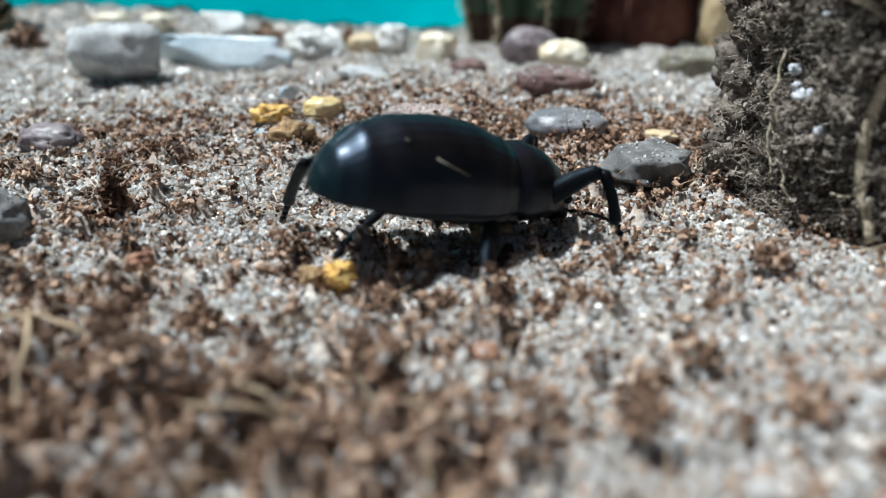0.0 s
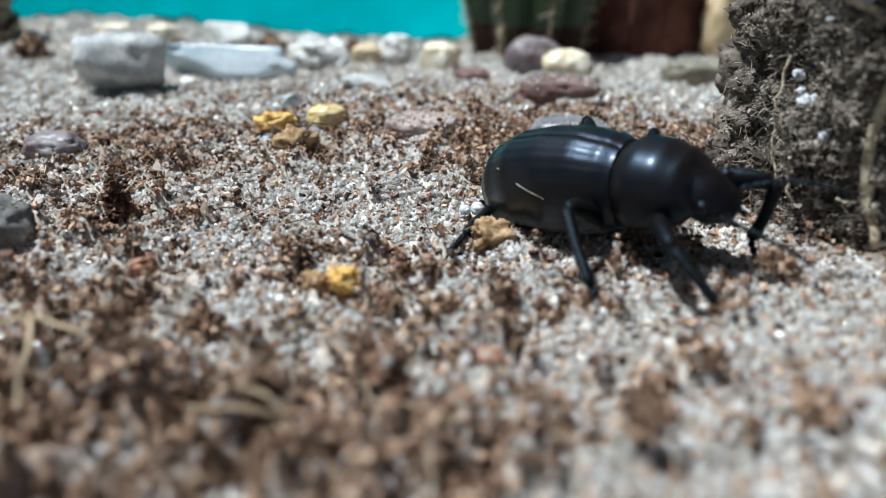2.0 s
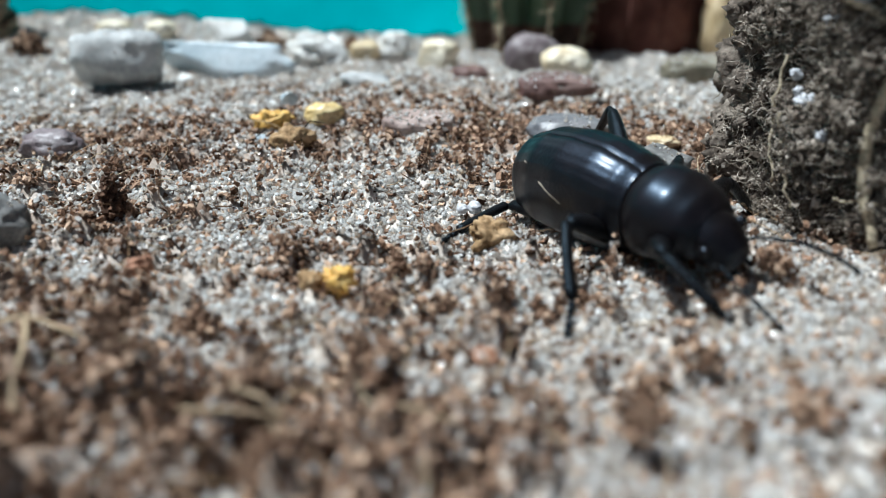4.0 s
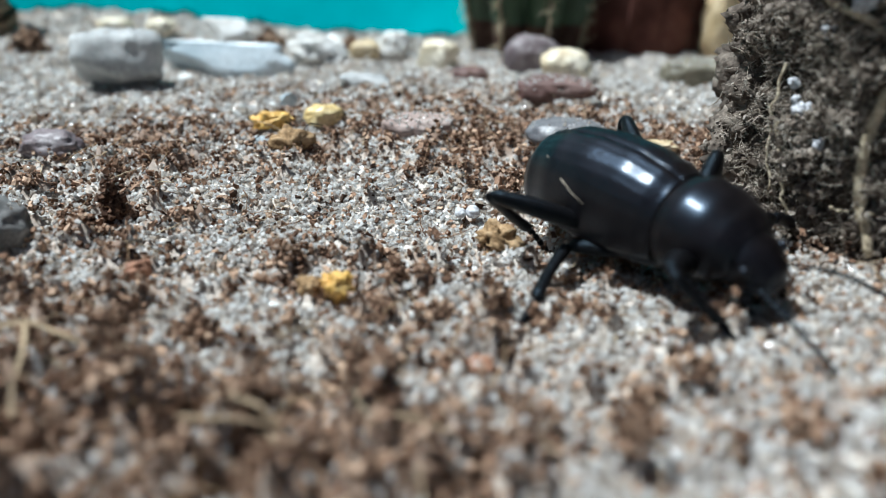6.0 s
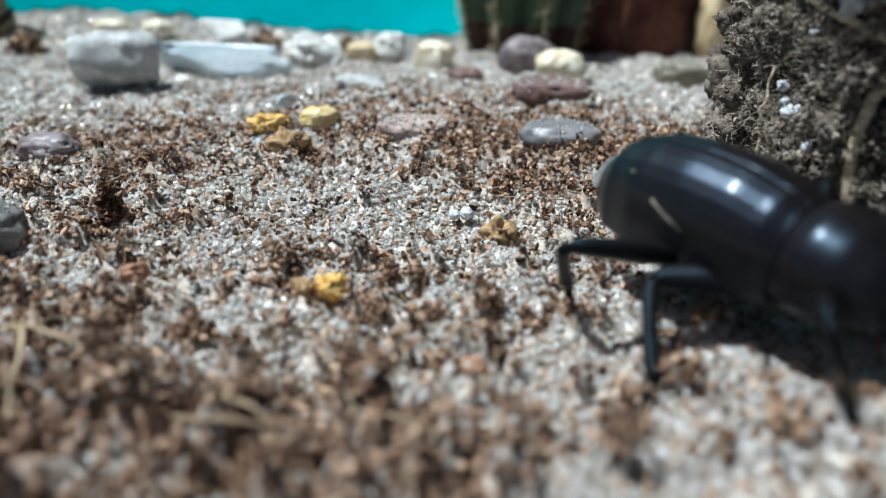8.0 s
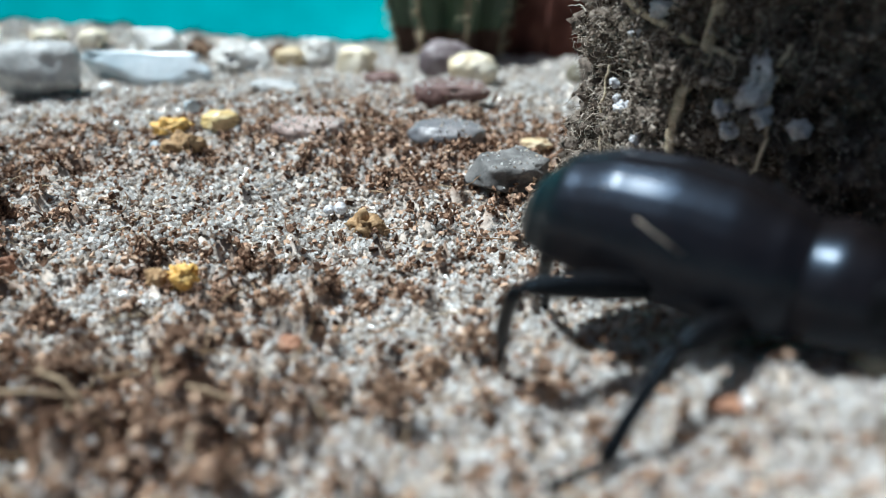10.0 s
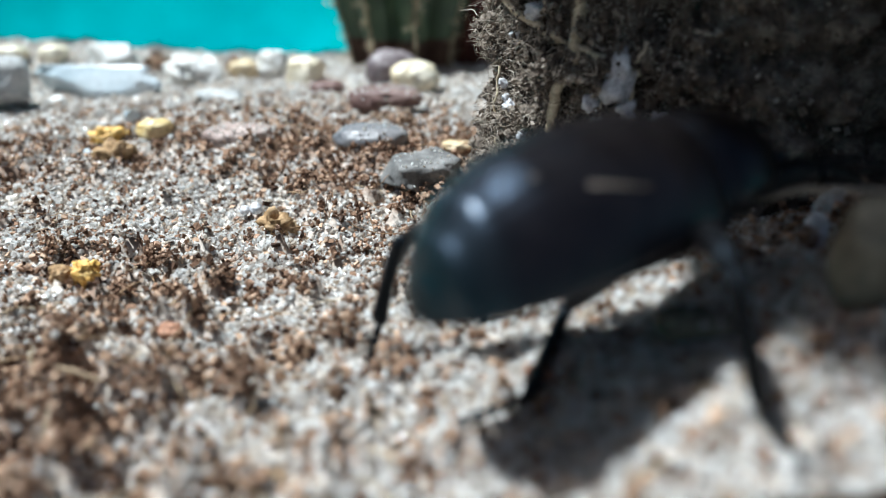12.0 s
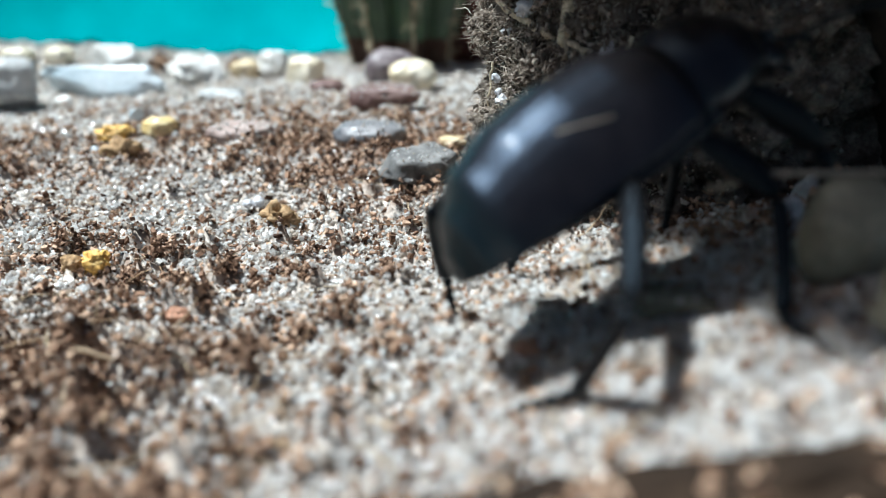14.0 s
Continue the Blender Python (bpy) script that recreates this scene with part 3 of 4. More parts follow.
# ---------------------------------------------------------------- the root ball
def root_ball():
    base = new("root_ball")
    tagged(base, "upright block of dark potting soil matted with fine roots", "root ball")
    base.matrix_world = mm(42.4, 56, 0)
    corners = [(22.6, 55.5), (23.6, 50.5), (27.6, 45.8), (33.5, 42.6), (40, 41.5), (52, 44), (62, 52), (64, 66), (54, 76), (38, 78), (27, 72), (23, 62)]
    n, rows, height = 300, 170, 68.0
    ring = []
    for k in range(n):
        f = k / n * len(corners)
        i, u = int(f), f - int(f)
        a, b, c, d = (Vector(corners[(i + j) % len(corners)]) for j in (-1, 0, 1, 2))
        ring.append(0.5 * (2 * b + (c - a) * u + (2 * a - 5 * b + 4 * c - d) * u * u + (3 * b - a - 3 * c + d) * u ** 3) - Vector((40, 56)))
    bm = bmesh.new()
    grid = []

    def surface(p, h):
        out = Vector((p.x, p.y, 0)).normalized()
        # added overhang: above 21 mm, out of view, it leans out to cast shade
        shade_lean = max(0.0, h - 21)
        q = Vector((p.x, p.y, 0)) * (1.0 - 0.04 * (h / height)) + Vector((-0.35 * shade_lean, -0.63 * shade_lean, h))
        bump = 1.5 * noise.noise(q * 0.16) + 2.0 * noise.noise(q * 0.45 + Vector((9, 0, 0))) + 1.3 * noise.noise(q * 1.2) + 0.7 * noise.noise(q * 2.6)
        return q + out * bump, out

    for j in range(rows + 1):
        grid.append([bm.verts.new(surface(p, -2 + (height + 2) * j / rows)[0]) for p in ring])
    for j in range(rows):
        for k in range(n):
            bm.faces.new((grid[j][k], grid[j][(k + 1) % n], grid[j + 1][(k + 1) % n], grid[j + 1][k]))
    bm.faces.new(grid[-1])
    part("soil_block", bm, m_soil, base)
    rng = random.Random(12)
    r = np.random.RandomState(12)
    spots = []
    for _ in range(15000):
        k = int(rng.triangular(-30, 120, 24)) % n
        q, out = surface(ring[k], rng.uniform(0, 30))
        spots.append(q + out * rng.uniform(-0.1, 0.5))
    crumbs = pieces("loose_soil", np.array([s[:] for s in spots]), r.uniform(0.0, 1.0, len(spots)) ** 3 * 0.55 + 0.13, m_crumb, "", "fleck", 13, ground=1)
    crumbs.parent = base
    tagged(crumbs, "dark crumbs of potting soil", kind="stuff")
    bm = bmesh.new()
    for _ in range(7000):
        k = int(rng.triangular(-25, 88, 22)) % n
        q, out = surface(ring[k], rng.uniform(0, 28))
        way = out * 0.5 + Vector((rng.gauss(0, 1), rng.gauss(0, 1), rng.gauss(0, 1)))
        pts = wander(rng, q + out * 0.15, way, 0.4 + 2.4 * rng.random() ** 2, 6, 0.5)
        strand(bm, pts, rng.choice((0.022, 0.028, 0.034, 0.055)), 0.015, 3)
    tagged(part("root_hair", bm, m_hair, base, "fine hairy tangled roots"), kind="stuff")
    origin = Vector((42.3, 57.0, 0))
    for pts, r0 in ((((29.6, 45.9, 22), (29.4, 46.2, 18.7), (29.3, 46.3, 16), (28.2, 47.2, 12.9), (27.9, 47.4, 8.6), (28.6, 46.8, 5.5), (29.5, 45.8, 2.5)), 0.5),
                    (((24.4, 52.8, 20), (25.4, 51.4, 18.3), (27.2, 48.6, 17.2), (29.0, 46.6, 16.5), (31.5, 44.4, 15.5)), 0.34),
                    (((24.8, 53.4, 9.5), (25.0, 52.8, 7.2), (25.3, 52.0, 5.2), (25.8, 50.9, 3.2)), 0.16),
                    (((24.6, 54.2, 13.5), (24.4, 54.0, 10.5), (24.6, 53.6, 7.5), (24.9, 52.8, 4.5)), 0.12),
                    (((33.4, 43.6, 17), (32.8, 44.0, 14), (33.1, 43.4, 11), (32.4, 43.6, 8)), 0.18),
                    (((27.4, 48.3, 5.0), (28.4, 47.2, 5.3), (29.2, 46.2, 5.4)), 0.10)):
        bm = bmesh.new()
        ctrl = [Vector(p) - origin for p in pts]
        fine = []
        for i in range(len(ctrl) - 1):
            for s in range(6):
                p = ctrl[i].lerp(ctrl[i + 1], s / 6)
                fine.append(p + Vector((noise.noise(p * 1.3), noise.noise(p * 1.3 + Vector((5, 0, 0))), noise.noise(p * 1.3 + Vector((0, 7, 0))))) * 0.35)
        strand(bm, fine + [ctrl[-1]], r0, r0 * 0.7, 7)
        part("root", bm, m_root, base, "pale dry root")
    for x, y, z, w, h, turn in ((32.0, 44.2, 14.6, 2.0, 3.6, 12), (32.6, 43.8, 12.4, 1.2, 1.2, 0), (24.9, 52.6, 12.6, 0.7, 0.7, 0), (25.1, 52.3, 11.5, 0.6, 0.6, 0), (25.3, 51.9, 10.9, 1.0, 0.8, 0), (25.9, 51.5, 11.1, 0.6, 0.6, 0),
                                (30.4, 45.2, 12.6, 1.1, 1.3, 0), (31.0, 44.8, 11.2, 1.3, 1.4, 0), (25.6, 50.9, 16.6, 1.0, 1.0, 0), (26.6, 49.4, 18.4, 1.6, 1.2, 0),
                                (34.6, 42.6, 12.0, 1.4, 1.2, 0), (26.2, 49.8, 9.0, 0.8, 0.9, 0)):
        bm = bmesh.new()
        bmesh.ops.create_icosphere(bm, subdivisions=3, radius=0.5)
        for v in bm.verts:
            c = v.co.copy()
            v.co = c * (1 + 0.7 * noise.noise(c * 2.6 + Vector((x, y, z))) + 0.35 * noise.noise(c * 7))
            v.co = Vector((v.co.x * w, v.co.y * w, v.co.z * h))
        bmesh.ops.rotate(bm, verts=bm.verts, matrix=Matrix.Rotation(radians(turn), 3, "Y"))
        bmesh.ops.translate(bm, verts=bm.verts, vec=Vector((x, y, z)) - origin)
        part("perlite_bit", bm, m_perlite, base, "white perlite granule")
    return base


root_ball()


def stick(name, label, pts, r0, r1, mat, category):
    bm = bmesh.new()
    rng = random.Random(len(label))
    ctrl = [Vector(p) for p in pts]
    fine = []
    for i in range(len(ctrl) - 1):
        for s in range(8):
            p = ctrl[i].lerp(ctrl[i + 1], s / 8)
            fine.append(p + Vector((rng.gauss(0, 0.12), rng.gauss(0, 0.12), rng.gauss(0, 0.12))) * r0)
    strand(bm, fine + [ctrl[-1]], r0, r1, 12)
    return tagged(part(name, bm, mat), label, category)


stick("straw", "pale straw lying across the shaded stones", ((33.5, 25.5, 12.0), (36.5, 25.2, 12.9), (39.5, 24.2, 13.2), (42, 23, 13.6)), 0.18, 0.14, m_fleck, "straw")
stick("straw", "short tan straw on brown crumbs", ((-11.3, 26.4, 2.6), (-9.0, 25.9, 3.0), (-6.4, 26.2, 2.4)), 0.15, 0.10, m_wood, "straw")
stick("straw", "short tan straw lying aslant on coir", ((-9.4, 27.8, 2.9), (-7.8, 26.9, 3.0), (-6.2, 25.9, 2.1)), 0.15, 0.10, m_wood, "straw")
stick("straw", "flat yellowish straw on the ground", ((-23.8, 33.3, 2.6), (-21.4, 33.6, 3.0), (-18.6, 33.0, 2.1)), 0.15, 0.11, m_fibre, "straw")
stick("dry_blade", "thin pale green-brown dry blade", ((-18.8, 26.5, 2.3), (-19.5, 28.2, 3.1), (-19.6, 29.6, 2.5)), 0.16, 0.08, m_wood, "dry blade")
stick("hair", "thin dark hair beside a brown nugget", ((-19.0, 64.5, 1.6), (-18.0, 66.5, 2.0), (-16.4, 68.0, 3.2)), 0.08, 0.05, m_husk, "hair")
stick("hair", "thin curved hair standing on sand", ((-12.4, 65.8, 1.8), (-12.9, 66.8, 3.2), (-12.0, 67.6, 4.2), (-10.6, 67.6, 4.0)), 0.07, 0.04, m_husk, "hair")
stick("wooden_post", "pale wooden post at the edge of the box", ((-72.0, 121.5, 1), (-72.4, 121.8, 9), (-72.0, 122, 16)), 4.2, 3.8, m_wood, "post")
stick("twig", "thin pale twig on brown crumbs", ((-21.6, 33.4, 2.8), (-20.6, 31.4, 2.9), (-20.2, 29.6, 2.4)), 0.15, 0.09, m_fibre, "twig")
stick("twig", "thin bent tan twig on coir", ((-2.4, 27.6, 2.2), (-0.6, 26.8, 2.4), (1.2, 26.5, 1.9)), 0.19, 0.11, m_wood, "twig")


def bark_strip():
    """A frayed strip of bark: long fibres lying side by side along one bent line."""
    base = new("bark_strip")
    tagged(base, "frayed strip of dark brown bark at the foot of the mound", "bark")
    rng = random.Random(23)
    spine = [Vector(p) for p in ((11, 12.4, 0.2), (18, 11.4, 1.6), (25, 10.4, 3.4), (31, 9.8, 4.9), (38, 9.8, 6.0), (46, 10.4, 7.0), (60, 11.5, 6.0))]
    base.matrix_world = mm(*spine[2])
    for i in range(13):
        a = 2 * math.pi * i / 12
        off = Vector((0, math.cos(a), math.sin(a))) * (1.75 if i < 12 else 0.0)
        pts = []
        for u, v in zip(spine, spine[1:]):
            for k in range(7):
                p = u.lerp(v, k / 7)
                pts.append(p + off * (1 + 0.25 * noise.noise(p * 0.3 + off)) + Vector((0, rng.gauss(0, 0.1), rng.gauss(0, 0.1))) - spine[2])
        bm = bmesh.new()
        strand(bm, pts, 0.75, rng.uniform(0.7, 0.95), 8)
        part("bark_fibre", bm, m_husk, base)
    return base


bark_strip()


# ---------------------------------------------------------------- the cactus at the back
def cactus():
    base = new("cactus")
    tagged(base, "dark green ribbed cactus with a corky brown foot", "cactus")
    base.matrix_world = mm(15.0, 128.5, -0.5)
    ribs, R, H = 9, 11.2, 24.0

    def girth(z):
        """A narrow foot under a body that widens upwards."""
        return 0.84 + 0.30 * (min(z, 15) / 15) ** 1.2

    for name, z0, z1, mat, label in (("corky_foot", 0.0, 6.0, m_cork, "brown corky foot"), ("ribbed_body", 6.0, H, m_cactus, "")):
        bm = bmesh.new()
        rows, n = 30, ribs * 14
        grid = []
        for j in range(rows + 1):
            z = z0 + (z1 - z0) * j / rows
            swell = girth(z) if z < 15 else girth(15) * math.sqrt(max(0.02, 1 - ((z - 15) / 9.2) ** 2))
            row = []
            for k in range(n):
                a = 2 * math.pi * k / n
                rib = abs(math.cos(a * ribs / 2)) ** 0.8
                p = Vector((math.cos(a), math.sin(a), 0))
                r = R * swell * (0.76 + 0.26 * rib) * (1 + 0.03 * noise.noise(Vector((p.x * 4, p.y * 4, z * 0.3))))
                row.append(bm.verts.new(p * r + Vector((0, 0, z))))
            grid.append(row)
        for j in range(rows):
            for k in range(n):
                bm.faces.new((grid[j][k], grid[j][(k + 1) % n], grid[j + 1][(k + 1) % n], grid[j + 1][k]))
        bm.faces.new(grid[-1])
        part(name, bm, mat, base, label)
    rng = random.Random(3)
    for rib in range(ribs):
        a = 2 * math.pi * rib / ribs
        out = Vector((math.cos(a), math.sin(a), 0))
        bm = bmesh.new()
        crest = [out * (R * (girth(z) + 0.02)) + Vector((rng.gauss(0, 0.1), rng.gauss(0, 0.1), z)) for z in range(1, 15)]
        strand(bm, crest, 0.3, 0.22, 6)
        for z in range(1, 15, 2):
            for _ in range(9):
                felt = out * (R * (girth(z) + 0.02)) + Vector((0, 0, z))
                way = out + Vector((rng.gauss(0, 0.8), rng.gauss(0, 0.8), rng.gauss(0, 0.8)))
                strand(bm, wander(rng, felt, way, rng.uniform(0.6, 1.3), 2, 0.2), 0.16, 0.06, 4)
        part("areole_ridge", bm, m_areole, base, "pale corky ridge")
        for z in (3, 6, 9, 12):
            p = out * (R * girth(z)) + Vector((0, 0, z))
            for _ in range(6):
                bm = bmesh.new()
                way = out * 1.2 + Vector((rng.gauss(0, 0.7), rng.gauss(0, 0.7), rng.gauss(0, 0.7)))
                strand(bm, wander(rng, p, way, rng.uniform(1.6, 3.2), 2, 0.05), 0.11, 0.03, 4)
                part("spine", bm, m_spine, base)
    return base


def bark_piece():
    base = new("bark_piece")
    tagged(base, "reddish-brown upright piece of bark beside the cactus", "bark")
    base.matrix_world = mm(34.5, 131, -0.5, 0, 0, 4)
    rng = random.Random(17)
    plates = 13
    for i in range(plates):
        a0, a1 = 2 * math.pi * i / plates, 2 * math.pi * (i + 1.06) / plates
        bm = bmesh.new()
        out = rng.uniform(0.92, 1.05)
        n, rows = 8, 30
        skins = []
        for depth in (1.0, 0.72):
            grid = []
            for j in range(rows + 1):
                z = 17.0 * j / rows
                row = []
                for k in range(n + 1):
                    a = a0 + (a1 - a0) * k / n
                    p = Vector((math.cos(a) * 12.5, math.sin(a) * 6.5, z))
                    w = out * depth * (1 - 0.05 * (2 * k / n - 1) ** 4) + 0.05 * noise.noise(Vector((p.x * 0.5, p.y * 0.5, z * 0.12))) + 0.03 * noise.noise(Vector((p.x * 1.6, p.y * 1.6, z * 0.4)))
                    row.append(bm.verts.new(Vector((p.x * w, p.y * w, z))))
                grid.append(row)
            skins.append(grid)
        for side, grid in enumerate(skins):
            for j in range(rows):
                for k in range(n):
                    q = (grid[j][k], grid[j][k + 1], grid[j + 1][k + 1], grid[j + 1][k])
                    bm.faces.new(q if side == 0 else q[::-1])
        for j in range(rows):
            for k in (0, n):
                bm.faces.new((skins[0][j][k], skins[0][j + 1][k], skins[1][j + 1][k], skins[1][j][k]))
        for k in range(n):
            bm.faces.new((skins[0][rows][k], skins[0][rows][k + 1], skins[1][rows][k + 1], skins[1][rows][k]))
        bmesh.ops.recalc_face_normals(bm, faces=bm.faces[:])
        part("bark_plate", bm, m_bark, base)
    return base


cactus()
bark_piece()


# ---------------------------------------------------------------- the beetle
def loft(sections, ring=40, power=2.3):
    """A closed body along x. sections: x, half width, top z, bottom z."""
    bm = bmesh.new()
    rings = []
    for x, w, top, low in sections:
        mid, up, down = (top * 0.35 + low * 0.65), top - (top * 0.35 + low * 0.65), (top * 0.35 + low * 0.65) - low
        row = []
        for k in range(ring):
            a = 2 * math.pi * k / ring
            cx, cz = math.cos(a), math.sin(a)
            e = 2 / power
            y = w * math.copysign(abs(cx) ** e, cx)
            z = mid + (up if cz > 0 else down) * math.copysign(abs(cz) ** e, cz)
            row.append(bm.verts.new((x, y, z)))
        rings.append(row)
    for u, v in zip(rings, rings[1:]):
        for k in range(ring):
            bm.faces.new((u[k], v[k], v[(k + 1) % ring], u[(k + 1) % ring]))
    bm.faces.new(rings[0])
    bm.faces.new(rings[-1][::-1])
    bmesh.ops.recalc_face_normals(bm, faces=bm.faces[:])
    return bm


def curve(keys, x):
    """Smooth interpolation through (x, value) keys."""
    for (a, u), (b, v) in zip(keys, keys[1:]):
        if x <= b:
            s = max(0.0, (x - a) / (b - a))
            return u + (v - u) * (s * s * (3 - 2 * s) * 0.5 + s * 0.5)
    return keys[-1][1]


def dome(a, b, n, widths, tops, lows):
    """Sections from x = a to b, denser towards both ends."""
    out = []
    for i in range(n + 1):
        x = a + (b - a) * (0.5 - 0.5 * math.cos(math.pi * i / n))
        out.append((x, curve(widths, x), curve(tops, x), curve(lows, x)))
    return out


W_ELY = [(-11.6, 0.3), (-11.3, 1.3), (-10.4, 2.55), (-8.8, 3.5), (-6.0, 4.1), (-3.0, 4.3), (0.0, 4.2), (2.4, 3.85), (3.7, 3.4)]
T_ELY = [(-11.6, -1.7), (-11.3, -0.5), (-10.4, 1.1), (-8.8, 2.6), (-6.0, 3.6), (-3.0, 3.95), (0.0, 3.85), (2.4, 3.3), (3.7, 2.75)]
L_ELY = [(-11.6, -2.2), (-10.2, -2.3), (-6.0, -2.2), (0.0, -2.0), (3.7, -1.8)]


SIZE = 0.93  # the body's scale against the lengths written here


def body_part(name, bm, mat, parent, label=""):
    for v in bm.verts:
        v.co *= SIZE
    return part(name, bm, mat, parent, label)


def elytron(side, base):
    bm = bmesh.new()
    nx, na = 70, 64
    rows = []
    for i in range(nx + 1):
        x = -11.6 + 15.3 * (0.5 - 0.5 * math.cos(math.pi * i / nx))
        w, top, low = curve(W_ELY, x), curve(T_ELY, x), curve(L_ELY, x)
        row = []
        for k in range(na + 1):
            a = (k / na) * math.radians(100)
            groove = 0.028 * (0.5 + 0.5 * math.cos(9 * 2 * math.pi * k / na)) * min(1, (x + 11.6) / 4) * min(1, max(0.0, (3.7 - x) / 2)) * (1 if a < 1.4 else 0)
            y = w * math.sin(min(a, math.pi / 2)) ** 0.92 - (0.15 * (a - math.pi / 2) / 0.17 if a > math.pi / 2 else 0) * min(1, w)
            z = low + (top - low) * max(0.0, math.cos(a)) ** 0.86 - (0.10 if a > math.pi / 2 else 0)
            edge = 0.05 * math.exp(-(k / 2.0) ** 2)
            row.append(bm.verts.new((x, side * (0.02 + y), z - groove - edge)))
        rows.append(row)
    for u, v in zip(rows, rows[1:]):
        for k in range(na):
            q = (u[k], u[k + 1], v[k + 1], v[k])
            bm.faces.new(q if side < 0 else q[::-1])
    bmesh.ops.recalc_face_normals(bm, faces=bm.faces[:])
    bmesh.ops.solidify(bm, geom=bm.faces[:], thickness=0.12)
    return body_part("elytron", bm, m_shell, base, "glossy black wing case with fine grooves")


def capsule(length, radii, ring=10, bow=0.0):
    """A limb along +x with given radii at even steps."""
    bm = bmesh.new()
    n = 16
    rows = []
    for i in range(n + 1):
        s = i / n
        f = s * (len(radii) - 1)
        j = min(int(f), len(radii) - 2)
        r = radii[j] + (radii[j + 1] - radii[j]) * (f - j)
        cap = math.sqrt(max(0.04, 1 - max(0.0, 1 - s * n / 1.5) ** 2)) * math.sqrt(max(0.04, 1 - max(0.0, 1 - (1 - s) * n / 1.5) ** 2))
        rows.append([bm.verts.new((s * length, math.cos(a) * r * cap * 0.8, math.sin(a) * r * cap + bow * math.sin(s * math.pi))) for a in (2 * math.pi * k / ring for k in range(ring))])
    for u, v in zip(rows, rows[1:]):
        for k in range(ring):
            bm.faces.new((u[k], v[k], v[(k + 1) % ring], u[(k + 1) % ring]))
    bm.faces.new(rows[0])
    bm.faces.new(rows[-1][::-1])
    return bm


LEGS = {  # hip in the body's space (mm), femur, tibia and tarsus lengths, resting foot ahead and aside
    "front": ((6.4, 2.0, -1.8), 5.80, 4.50, 2.39, (11.0, 6.0)),
    "middle": ((2.4, 2.6, -2.4), 5.33, 6.09, 3.07, (0.5, 9.5)),
    "hind": ((-1.6, 2.6, -2.2), 8.20, 6.09, 3.61, (-9, 8.5)),
}


